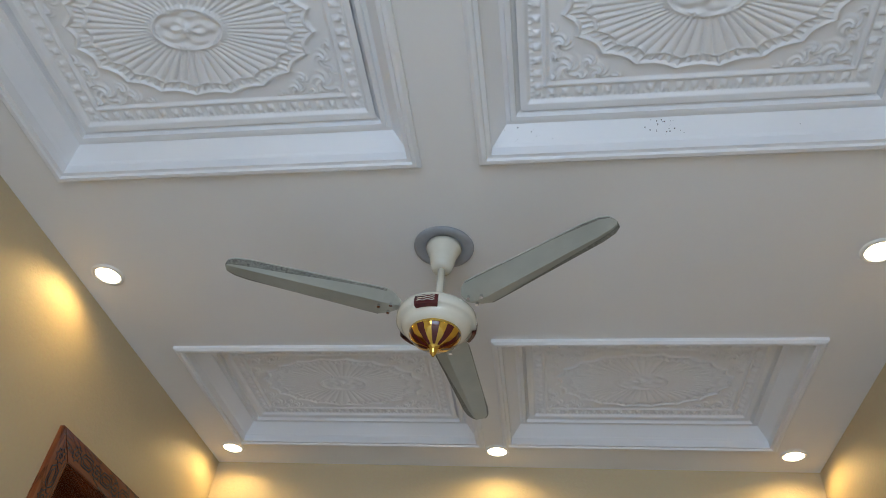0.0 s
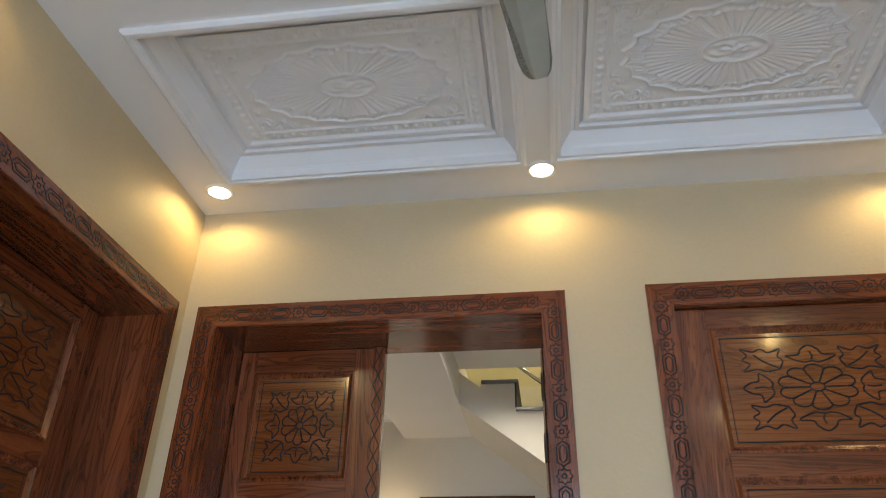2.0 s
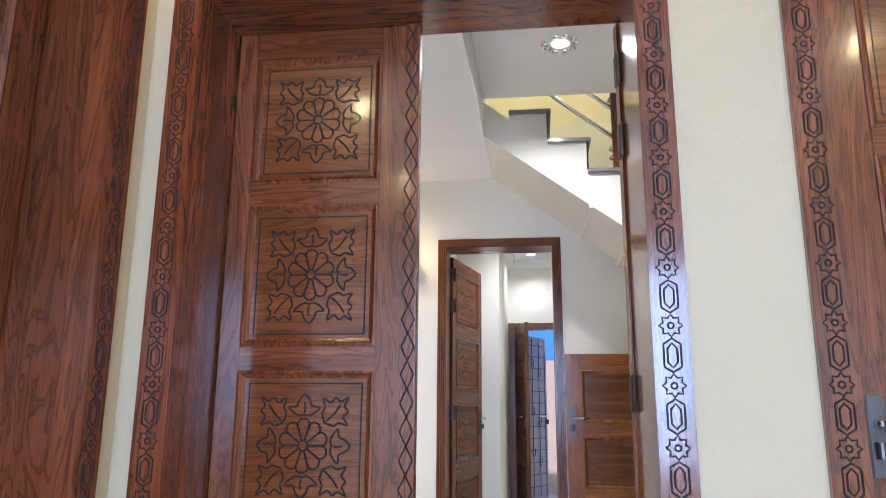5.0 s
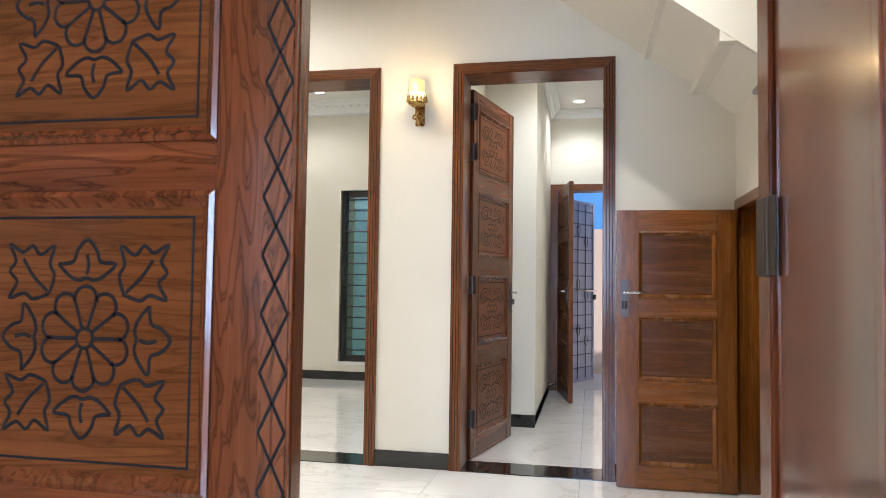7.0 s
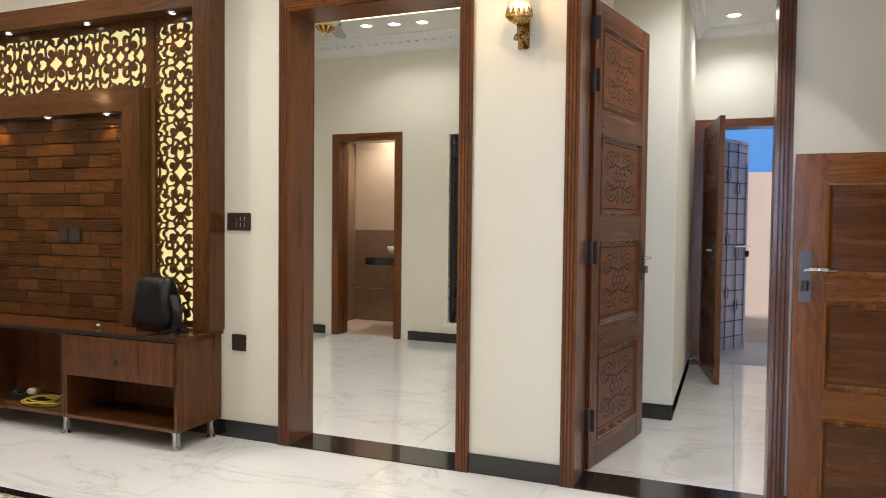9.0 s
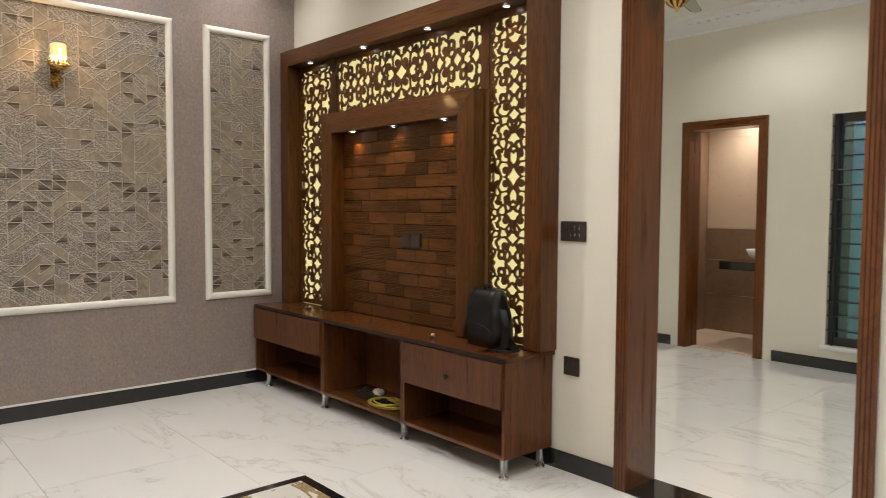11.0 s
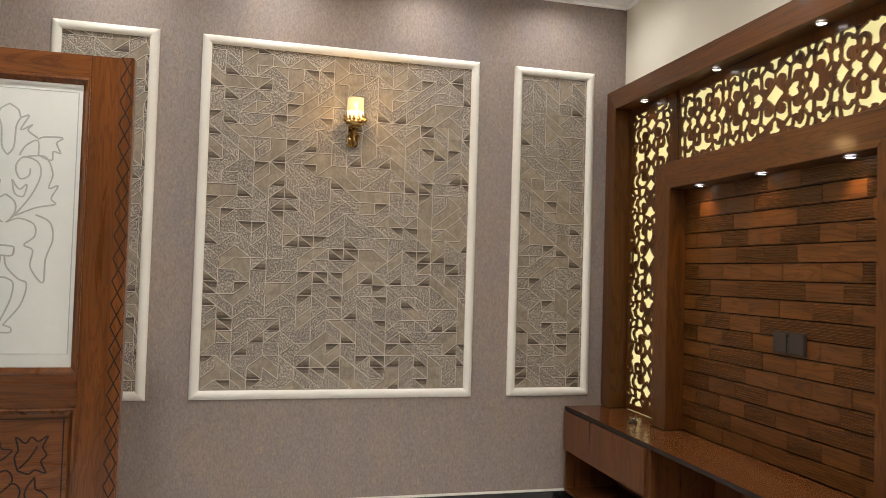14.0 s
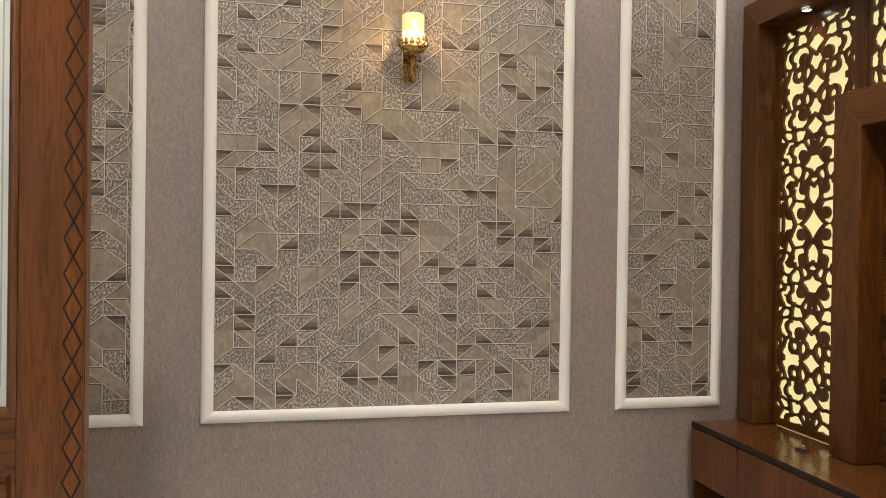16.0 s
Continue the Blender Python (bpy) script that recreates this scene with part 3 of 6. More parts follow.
def cut_wall(name, material, label, axis, a, b, lo, hi, top, holes, bottom=0.0):
    """A wall along x or y from lo to hi, thick from a to b, with openings (s0, s1, z0, z1)."""
    bm = bmesh.new()
    def put(s0, s1, z0, z1):
        if s1 - s0 > 1e-4 and z1 - z0 > 1e-4:
            bx(bm, *((s0, s1, a, b) if axis == "x" else (a, b, s0, s1)), z0, z1)
    s = lo
    for s0, s1, z0, z1 in sorted(holes):
        put(s, s0, bottom, top)
        put(s0, s1, bottom, z0)
        put(s0, s1, z1, top)
        s = s1
    put(s, hi, bottom, top)
    return solid(name, bm, material, label)
# ---- lobby: walls, ceiling, doors ----
cut_wall("wall_1", CREAM, "cream painted lobby wall with two carved door openings", "x", YA, YA2, XL - 0.297, 1.6, 3.3, [(-1.651, -0.269, 0, 2.433), (0.193, 1.157, 0, 2.44)])
cut_wall("wall_2", CREAM, "cream painted lobby side wall with a deep doorway", "y", XL - 0.297, XL, -1.6, YA, 3.3, [(2.43, 3.458, 0, 2.425)])
cut_wall("wall_3", CREAM, "cream painted plain lobby side wall", "y", XR, XR + 0.2, -1.6, YA, 3.3, [])
cut_wall("wall_4", CREAM, "cream painted lobby wall with a wide window", "x", -1.8, -1.6, XL - 0.3, 1.6, 3.3, [(-1.3, 0.9, 0.45, 2.45)])
win = thing("window_1", pose(0, -1.7, 0), "wide lobby window with dark frame and clear glass", "window", "", "structure")
for x0, x1, z0, z1 in ((-1.3, -1.24, 0.45, 2.45), (0.84, 0.9, 0.45, 2.45), (-0.23, -0.17, 0.51, 2.39), (-1.24, 0.84, 0.45, 0.51), (-1.24, 0.84, 2.39, 2.45)):
    part("window_frame", box_bm(x0, x1, -0.03, 0.03, z0, z1, bev=0.004), BLACKM, win)
for x0, x1 in ((-1.24, -0.23), (-0.17, 0.84)):
    part("pane", box_bm(x0, x1, -0.003, 0.003, 0.51, 2.39), CLEAR, win).visible_shadow = False

COFFERS = [(-1.56, -0.405, 0.67, 1.53), (-0.155, 1.02, 0.67, 1.53), (-1.56, -0.35, 2.565, 3.37), (-0.185, 1.02, 2.53, 3.365)]
bm = bmesh.new()
xs = sorted({XL - 0.2, XR + 0.15, -1.56, -0.405, -0.35, -0.155, -0.185, 1.02})
ys = sorted({-1.7, YA, 0.67, 1.53, 2.53, 2.565, 3.365, 3.37})
for a, b in zip(xs, xs[1:]):
    for c, d in zip(ys, ys[1:]):
        mx, my = (a + b) / 2, (c + d) / 2
        if not any(p < mx < q and r < my < s for p, q, r, s in COFFERS):
            bx(bm, a, b, c, d, ZC, ZC + 0.2)
bmesh.ops.remove_doubles(bm, verts=bm.verts, dist=1e-5)
bm.verts.index_update()
seen = {}
for f in bm.faces:
    seen.setdefault(frozenset(v.index for v in f.verts), []).append(f)
bmesh.ops.delete(bm, geom=[f for fs in seen.values() if len(fs) > 1 for f in fs], context="FACES")
solid("ceiling_lobby", bm, CEIL, "white false ceiling with four deep moulded coffers")
# out of view: added to block sky and sun, cut short of the yard
solid("ceiling_roof", box_bm(-7, 3, -2, 7.5, 6.2, 6.3), CEIL, "unseen roof slab added to keep out sky and sun")


def coffer_relief(wide, deep):
    """Pressed gypsum tile: bead rows, corner flowers, scalloped rim, rays and a rosette."""
    nx, ny = 330, 220
    u, v = np.meshgrid(np.linspace(-1, 1, nx), np.linspace(-1, 1, ny))
    X, Y = u * wide / 2, v * deep / 2
    ex, ey = wide / 2 - np.abs(X), deep / 2 - np.abs(Y)
    edge = np.minimum(ex, ey)
    h = np.zeros_like(u)
    h += 0.012 * np.clip((0.03 - edge) / 0.01, 0, 1)
    along = np.where(ex < ey, Y, X)
    h += 0.008 * np.sqrt(np.clip(np.cos(along * 2 * np.pi / 0.04), 0, 1)) * np.exp(-((edge - 0.052) / 0.010) ** 4)
    h += 0.004 * np.clip(np.cos(along * 2 * np.pi / 0.017), 0, 1) * np.exp(-((edge - 0.036) / 0.004) ** 2)
    h += 0.008 * np.clip((0.085 - edge) / 0.008, 0, 1) * np.clip((edge - 0.066) / 0.008, 0, 1)
    a, b = wide / 2 - 0.115, deep / 2 - 0.10
    r, th = np.hypot(X / a, Y / b), np.arctan2(Y / b, X / a)
    scallop = 0.98 - 0.055 * np.abs(np.cos(th * 10))
    inside = r < scallop
    rim = scallop - r
    h += 0.010 * np.exp(-(rim / 0.018) ** 2) + 0.006 * np.exp(-((rim - 0.13) / 0.02) ** 2)
    h += 0.0045 * np.clip(np.cos(th * 80), 0, 1) * ((rim > 0.03) & (rim < 0.11))
    rays = (rim > 0.14) & (r > 0.3)
    h += np.where(rays, 0.008 * np.sqrt(np.abs(np.sin(th * 26))) * (0.4 + 0.6 * r), 0)
    h += 0.010 * np.exp(-((r - 0.28) / 0.025) ** 2)
    core = r < 0.26
    h += np.where(core, 0.008 * (0.5 + 0.5 * np.cos(th * 5) * np.cos(r * 34)) + 0.010 * np.exp(-(r / 0.06) ** 2), 0)
    for sx in (-1, 1):
        for sy in (-1, 1):
            for fx, fy, q in ((0.82, 0.74, 0.035), (0.62, 0.82, 0.026), (0.86, 0.45, 0.026), (0.74, 0.86, 0.018), (0.9, 0.6, 0.018), (0.68, 0.7, 0.02), (0.5, 0.9, 0.018), (0.92, 0.3, 0.018), (0.92, 0.86, 0.022)):
                cx, cy = sx * fx * (wide / 2 - 0.06), sy * fy * (deep / 2 - 0.06)
                d, t = np.hypot(X - cx, Y - cy), np.arctan2(Y - cy, X - cx)
                f = np.exp(-(d / q) ** 4) * (0.5 + 0.5 * np.cos(5 * t + 9 * d / q)) + np.exp(-(d / (0.3 * q)) ** 2)
                h += np.where(~inside & (edge > 0.09), 0.007 * f, 0)
    verts = np.stack([X.ravel(), Y.ravel(), -1.0 * h.ravel()], 1)
    i = np.arange(nx * ny).reshape(ny, nx)
    quads = np.stack([i[:-1, :-1].ravel(), i[1:, :-1].ravel(), i[1:, 1:].ravel(), i[:-1, 1:].ravel()], 1)
    me = bpy.data.meshes.new("coffer_tile")
    me.from_pydata(verts.tolist(), [], quads.tolist())
    for p in me.polygons:
        p.use_smooth = True
    me.materials.append(GYPSUM)
    return me


RELIEF = coffer_relief(0.98, 0.62)
for n, (x0, x1, y0, y1) in enumerate(COFFERS):
    trim = thing("trim_coffer", pose((x0 + x1) / 2, (y0 + y1) / 2, ZC), "white gypsum ceiling coffer with sunburst relief", "ceiling coffer", "ceiling coffers", "structure")
    w, d = x1 - x0, y1 - y0
    bm = bmesh.new()
    # stepped mouldings go down the recess: (inset from the opening, height)
    steps = [(-0.035, 0.0), (-0.035, -0.012), (-0.024, -0.02), (-0.012, -0.02), (-0.008, -0.012), (0.004, -0.012), (0.006, 0.02), (0.012, 0.03), (0.05, 0.075), (0.062, 0.075), (0.066, 0.068), (0.08, 0.068), (0.084, 0.08), (0.10, 0.092)]
    rows = [[bm.verts.new((sx * (w / 2 - i), sy * (d / 2 - i), z)) for sx, sy in ((-1, -1), (1, -1), (1, 1), (-1, 1))] for i, z in steps]
    for a, b in zip(rows, rows[1:]):
        for k in range(4):
            bm.faces.new((a[k], a[(k + 1) % 4], b[(k + 1) % 4], b[k]))
    part("stepped_moulding", bm, GYPSUM, trim)
    tile = new("relief_tile", RELIEF)
    tile.parent = trim
    tile.location.z = 0.09
    tile.scale = ((w - 0.19) / 0.98, (d - 0.19) / 0.62, 1)
    part("cover_board", box_bm(-w / 2, w / 2, -d / 2, d / 2, 0.11, 0.13), GYPSUM, trim)

specks = bmesh.new()
rnd = random.Random(3)
for k in range(34):
    cx = rnd.choice((-0.12, -0.02, 0.02, 0.35, 0.36, 0.37, 0.38, 0.7)) + rnd.gauss(0, 0.035)
    inset = rnd.uniform(0.014, 0.046)
    r = rnd.choice((0.0008, 0.001, 0.0014, 0.002))
    cy, cz = 1.53 - inset, ZC + 0.029 + (inset - 0.012) * 1.18
    ring_pts = [specks.verts.new((cx + r * math.cos(t), cy - 0.0008 + 0.65 * r * math.sin(t), cz - 0.0008 - 0.76 * r * math.sin(t))) for t in [k2 * math.pi / 3 for k2 in range(6)]]
    specks.faces.new(ring_pts)
solid("dust_specks", specks, GROOVE, "dark cobweb and dust specks on the coffer moulding", "dust", "stuff")

P4 = [(1.86, 2.33), (1.30, 1.78), (0.75, 1.222), (0.20, 0.665)]
door_frame("door_1", pose(0, YA, 0), -1.63, -0.29, 2.412, 0.096, 0.348, "glossy red-brown carved wooden double door frame")
panel_door("carved_door", pose(-1.622, 3.905, 0.005), 0.652, 2.404, 0.04, [(1.841, 2.303), (1.292, 1.763), (0.752, 1.215), (0.2, 0.665)], "glossy red-brown wooden door leaf with carved flower panels, shut", FLOWER, (0.07, 0.132), None, "front")
panel_door("carved_door", pose(-0.297, 3.992, 0.005, 0, 0, 11), 0.655, 2.415, 0.04, P4, "glossy red-brown wooden door leaf standing open, bronze hinges", FLOWER, (0.09, 0.09), None, "", hinges=(2.24, 1.98, 1.15, 0.35))
door_frame("door_2", pose(0, YA, 0), 0.213, 1.137, 2.42, 0.096, 0.05, "glossy red-brown carved wooden door frame")
panel_door("carved_door", pose(0.219, YA + 0.018, 0.005), 0.912, 2.41, 0.045, P4, "glossy red-brown wooden door with carved flower panels, shut", FLOWER, (0.108, 0.108), (0.03, 1.05, 1), "")
cord = thing("green_cord", pose(0.254, YA - 0.035, 1.08), "thin green cord looped over the door lever", "cord")
part("loop", tube(bmesh.new(), [(0.03 + 0.02 * math.sin(a), -0.01, -0.06 + 0.085 * math.cos(a)) for a in [2 * math.pi * k / 24 for k in range(25)]], 0.0035, 6), GREEN, cord)
door_frame("door_3", pose(XL, 0, 0, 0, 0, 90), 2.44, 3.45, 2.40, 0.1, 0.295, "glossy red-brown carved wooden door frame")
panel_door("carved_door", pose(-2.03, 2.446, 0.005, 0, 0, 90), 0.998, 2.39, 0.04, P4, "glossy dark red-brown wooden door with carved panels, shut", FLOWER, (0.12, 0.12), None, "")

for x, y in SPOTS_LOBBY:
    downlight((x, y, ZC), LAMPW, 0.048)


# ---- ceiling fan ----
def ceiling_fan(m, turn, drop):
    f = thing("ceiling_fan", m, "ivory ceiling fan with grey blades and gold hub cap, still", "ceiling fan")
    part("ceiling_plate", turned(bmesh.new(), [(0.105, 0.0), (0.103, -0.008), (0.09, -0.01), (0.07, -0.006), (0.06, 0.0)], 32), GREYPL, f, "grey round plate", True)
    part("canopy", turned(bmesh.new(), [(0.062, -0.004), (0.06, -0.02), (0.046, -0.05), (0.040, -0.085), (0.034, -0.105), (0.018, -0.108)], 28), IVORY, f, "ivory bell canopy", True)
    part("rod", turned(bmesh.new(), [(0.013, -0.10), (0.013, -drop + 0.05)], 14), IVORY, f, "", True)
    part("motor_dome", turned(bmesh.new(), [(0.02, -drop + 0.1), (0.028, -drop + 0.094), (0.043, -drop + 0.06), (0.06, -drop + 0.032), (0.078, -drop + 0.026), (0.118, -drop + 0.018)], 36, cap=False), IVORY, f, "", True)
    part("motor_body", turned(bmesh.new(), [(0.118, -drop + 0.018), (0.127, -drop + 0.012), (0.128, -drop - 0.016), (0.121, -drop - 0.022), (0.113, -drop - 0.021), (0.110, -drop - 0.032), (0.1, -drop - 0.046), (0.084, -drop - 0.054)], 40), IVORY, f, "", True)
    bm = turned(bmesh.new(), [(0.083, -drop - 0.052), (0.082, -drop - 0.062), (0.071, -drop - 0.08), (0.048, -drop - 0.096), (0.023, -drop - 0.106), (0.014, -drop - 0.110), (0.011, -drop - 0.124), (0.003, -drop - 0.138)], 40)
    bm.faces.ensure_lookup_table()
    for q in bm.faces:
        c = q.calc_center_median()
        if 0.03 < math.hypot(c.x, c.y) < 0.079 and int((math.degrees(math.atan2(c.y, c.x)) + 360) // 18) % 2:
            q.material_index = 1
    part("hub_cap", bm, [GOLD, MAROON], f, "gold cap with maroon petals", True)
    for k in range(3):
        a = radians(turn + 60 + 120 * k)
        bm = bmesh.new()
        n = 8
        prev = None
        for j in range(n + 1):
            t = a + radians(34) * (j / n - 0.5)
            row = [bm.verts.new((r * math.cos(t), r * math.sin(t), z)) for r, z in ((0.129, -drop + 0.004), (0.132, -drop - 0.012), (0.129, -drop - 0.03), (0.115, -drop - 0.034))]
            if prev:
                for i in range(3):
                    bm.faces.new((prev[i], prev[i + 1], row[i + 1], row[i]))
            prev = row
        badge = part("maroon_badge", bm, MAROON, f, "maroon badge with pale waves")
        bm = bmesh.new()
        for j in range(3):
            pts = [(a + radians(24) * (i / 10 - 0.5), -drop - 0.003 - 0.008 * j + 0.0025 * math.sin(i * 1.3)) for i in range(11)]
            ribbon(bm, pts, 0.0025, lambda t, z, h: ((0.1325 + h) * math.cos(t), (0.1325 + h) * math.sin(t), z), 0.001)
        part("wave_lines", bm, IVORY, badge)
    for k in range(3):
        a = radians(turn + 120 * k)
        bm = bmesh.new()
        # outline along the blade: (radius, half width, pitch drop)
        outline = [(0.125, 0.022), (0.15, 0.05), (0.18, 0.066), (0.24, 0.064), (0.36, 0.058), (0.5, 0.052), (0.6, 0.048), (0.645, 0.04), (0.668, 0.026), (0.674, 0.006)]
        rows = []

        def fold(s, w):
            """The blade pitches down to a crease past its middle, then turns up."""
            return -drop + 0.022 - 0.17 * (min(s, 0.25 * w) + w) + 0.34 * max(0.0, s - 0.25 * w)
        for r, w in outline:
            row = []
            for q in (-1, 0.0, 0.25, 1):
                s = q * w
                z = fold(s, w)
                row.append((r * math.cos(a) - s * math.sin(a), r * math.sin(a) + s * math.cos(a), z))
            rows.append(row)
        top = [[bm.verts.new((x, y, z + 0.003)) for x, y, z in row] for row in rows]
        bot = [[bm.verts.new(p) for p in row] for row in rows]
        for t in (top, bot):
            for p, q in zip(t, t[1:]):
                for i in range(3):
                    bm.faces.new((p[i], p[i + 1], q[i + 1], q[i]))
        for i in range(len(rows) - 1):
            for e in (0, 3):
                bm.faces.new((top[i][e], top[i + 1][e], bot[i + 1][e], bot[i][e]))
        blade = part("blade", bm, BLADE, f, "pale grey-green blade with dusty edge")
        bm = bmesh.new()
        edge = [(r, w) for r, w in outline[2:]]
        for (r0, w0), (r1, w1) in zip(edge, edge[1:]):
            def at(r, w, q):
                s = q * w
                return bm.verts.new((r * math.cos(a) - s * math.sin(a), r * math.sin(a) + s * math.cos(a), fold(s, w) - 0.0015))
            bm.faces.new((at(r0, w0, 0.9 - 0.45 * max(0, r0 - 0.3) / 0.37), at(r0, w0, 1.0), at(r1, w1, 1.0), at(r1, w1, 0.9 - 0.45 * max(0, r1 - 0.3) / 0.37)))
            bm.faces.new((at(r0, w0, -1.0), at(r0, w0, -0.96 + 0.1 * (r0 > 0.5)), at(r1, w1, -0.96 + 0.1 * (r1 > 0.5)), at(r1, w1, -1.0)))
        part("dust_edge", bm, DUST, blade, "dark dust along the edge")
        for r, s in ((0.155, -0.02), (0.155, 0.02), (0.19, 0.0)):
            part("bolt", turned(bmesh.new(), [(0.006, -drop - 0.002), (0.005, -drop + 0.008)], 8, (r * math.cos(a) - s * math.sin(a), r * math.sin(a) + s * math.cos(a))), STEEL, blade)
    return f


fan = ceiling_fan(pose(-0.345, 1.94, ZC), 83, 0.315)
copy_thing(fan, pose(-3.8, 9.0, 3.2, 0, 0, 25))

# ---- lounge: walls, ceilings, stairs ----
OPEN1, OPEN2 = (-2.845, -1.842, 0, 2.34), (-1.3, -0.455, 0, 2.34)
cut_wall("wall_5", OFFWHITE, "off-white lounge wall with two wooden doorways", "x", YN, YN2, XW - 0.2, 1.4, 3.3, [OPEN1, OPEN2])
solid("wall_6", box_bm(-2.0, 1.4, YN, YN2, 3.3, 6.2), YELLOW, "pale yellow upper stair wall")
solid("wall_26", box_bm(-2.2, -2.0, YA2, YN2, 3.3, 6.2), YELLOW, "pale yellow upper stair hall wall")
solid("wall_27", box_bm(-2.2, 1.6, YA2 - 0.2, YA2, 3.3, 6.2), YELLOW, "pale yellow upper stair hall wall")
cut_wall("wall_7", TAUPE, "taupe textured wallpaper feature wall", "y", XW - 0.2, XW, YS - 0.2, YN, 3.3, [])
cut_wall("wall_8", OFFWHITE, "off-white lounge wall with a doorway", "x", YS - 0.2, YS, XW, XL - 0.3, 3.3, [(-4.84, -3.95, 0, 2.2)])
solid("wall_9", box_bm(1.4, 1.6, YA2, YN2, 0, 6.2), OFFWHITE, "off-white stair side wall")
solid("wall_10", box_bm(XL - 0.297, XL - 0.297 + 0.03, YA + 0.001, YA2, 0, 3.3), OFFWHITE, "off-white wall return")
solid("ceiling_lounge", box_bm(XW - 0.2, -1.5, YS - 0.2, YN, ZL, ZL + 0.18), CEIL, "plain white lounge ceiling")
solid("ceiling_beam", box_bm(-1.5, -0.92, YA2, YN, 2.87, 3.3), CEIL, "dropped white ceiling band beside the stair")
solid("ceiling_passage", box_bm(-0.92, 1.4, YA2, 6.155, 3.14, 3.3), CEIL, "white ceiling of the passage")
solid("ceiling_drawing", box_bm(-6, XL - 0.3, -2, YS - 0.2, 3.1, 3.3), CEIL, "ceiling of the room behind the lounge")
solid("wall_11", box_bm(-6, -5.8, -2, YS - 0.2, 0, 3.3), CREAM, "wall of the room behind the lounge")
solid("wall_12", box_bm(-6, XL - 0.3, -2.2, -2, 0, 3.3), CREAM, "wall of the room behind the lounge")


def cornice(name, run, label, out=0.13, high=0.10, top=ZL, beads=True):
    """Moulded gypsum cornice along a wall: run = (axis, fixed, lo, hi, side)."""
    axis, fixed, lo, hi, side = run
    prof = [(0, -high), (0.012, -high), (0.016, -high * 0.85), (0.03, -high * 0.8), (out * 0.45, -high * 0.45), (out * 0.7, -high * 0.3), (out * 0.74, -high * 0.2), (out * 0.92, -high * 0.16), (out, -0.006), (out, 0)]
    bm = bmesh.new()
    ends = [[bm.verts.new((fixed + side * o, s, top + z) if axis == "y" else (s, fixed + side * o, top + z)) for o, z in prof] for s in (lo, hi)]
    for a, b, c, d in zip(ends[0], ends[0][1:], ends[1][1:], ends[1]):
        bm.faces.new((a, b, c, d))
    if beads:
        n = int((hi - lo) / 0.09)
        for k in range(n):
            s = lo + (k + 0.5) * (hi - lo) / n
            o, z = out * 0.55, top - high * 0.46
            c = (fixed + side * o, s, z) if axis == "y" else (s, fixed + side * o, z)
            bmesh.ops.create_icosphere(bm, subdivisions=1, radius=0.016, matrix=Matrix.Translation(c) @ Matrix.Diagonal((1.2, 1.2, 0.7, 1)))
    return solid(name, bm, GYPSUM, label)


cornice("trim_cornice_1", ("y", XW, YS, YN, 1), "white moulded gypsum cornice")
cornice("trim_cornice_2", ("x", YN, XW, -1.5, -1), "white moulded gypsum cornice")
cornice("trim_cornice_3", ("x", YS, XW, XL - 0.3, 1), "white moulded gypsum cornice")
cornice("trim_cornice_4", ("y", -1.5, YA2, YN, -1), "white moulded gypsum cornice")

# stair: upper flight rises towards -x from the landing, lower flight comes from the lobby side
RISE, RUN, LAND = 0.212, 0.252, 2.17
stair = thing("staircase", pose(0, 0, 0), "white plastered stair with grey granite treads and steel rail", "staircase")
bm = bmesh.new()
tops = []
for k in range(4):
    x1 = XE - RUN * k + 0.02
    bx(bm, x1 - RUN, x1, 6.16, YN - 0.001, LAND + RISE * k - 0.02, LAND + RISE * (k + 1))
    tops.append((x1 - RUN, x1, LAND + RISE * (k + 1)))
part("step_core", bm, OFFWHITE, stair)
bm = bmesh.new()
lower = [(-0.925, 2.88), (XE, 2.03), (XE, 2.2), (-0.925, 3.12)]
f = [bm.verts.new((x, 6.157, z)) for x, z in lower]
g = [bm.verts.new((x, YN - 0.001, z)) for x, z in lower]
bm.faces.new(f)
bm.faces.new(g)
for k in range(4):
    bm.faces.new((f[k], f[(k + 1) % 4], g[(k + 1) % 4], g[k]))
part("sloping_soffit", bm, OFFWHITE, stair)
for x0, x1, z in tops:
    part("tread", box_bm(x0 - 0.0, x1 + 0.025, 6.125, YN - 0.002, z, z + 0.022, bev=0.004), GRANITE_G, stair, "grey granite tread")
    part("riser", box_bm(x1 - 0.004, x1 + 0.006, 6.15, YN - 0.002, z - RISE + 0.022, z), GRANITE, stair, "black granite riser")
Y0 = 6.36
part("landing", box_bm(XE, 1.4, Y0, YN - 0.001, LAND - 0.14, LAND), OFFWHITE, stair)
for k in range(1, 9):
    y1, z = Y0 - 0.22 * (k - 1), LAND - 0.212 * k
    part("lower_step", box_bm(XE + 0.001, 1.4, y1 - 0.22, y1, max(0, z - 0.25), z), OFFWHITE, stair)
    part("tread", box_bm(XE - 0.06, 1.4, y1 - 0.26, y1, z, z + 0.024, bev=0.004), GRANITE_G, stair, "grey granite tread")
    part("riser", box_bm(XE - 0.012, 1.4, y1 - 0.004, y1 + 0.008, z + 0.025, z + 0.2065), GRANITE, stair, "black granite riser")
for z in (0.42, 0.62, 0.82):
    bm = bmesh.new()
    tube(bm, [(XE, 6.19, LAND + z), (-0.92, 6.19, LAND + z + 4.4 * RISE)], 0.014 if z < 0.8 else 0.022, 10)
    part("rail", bm, STEEL, stair, "chrome stair rail", True)
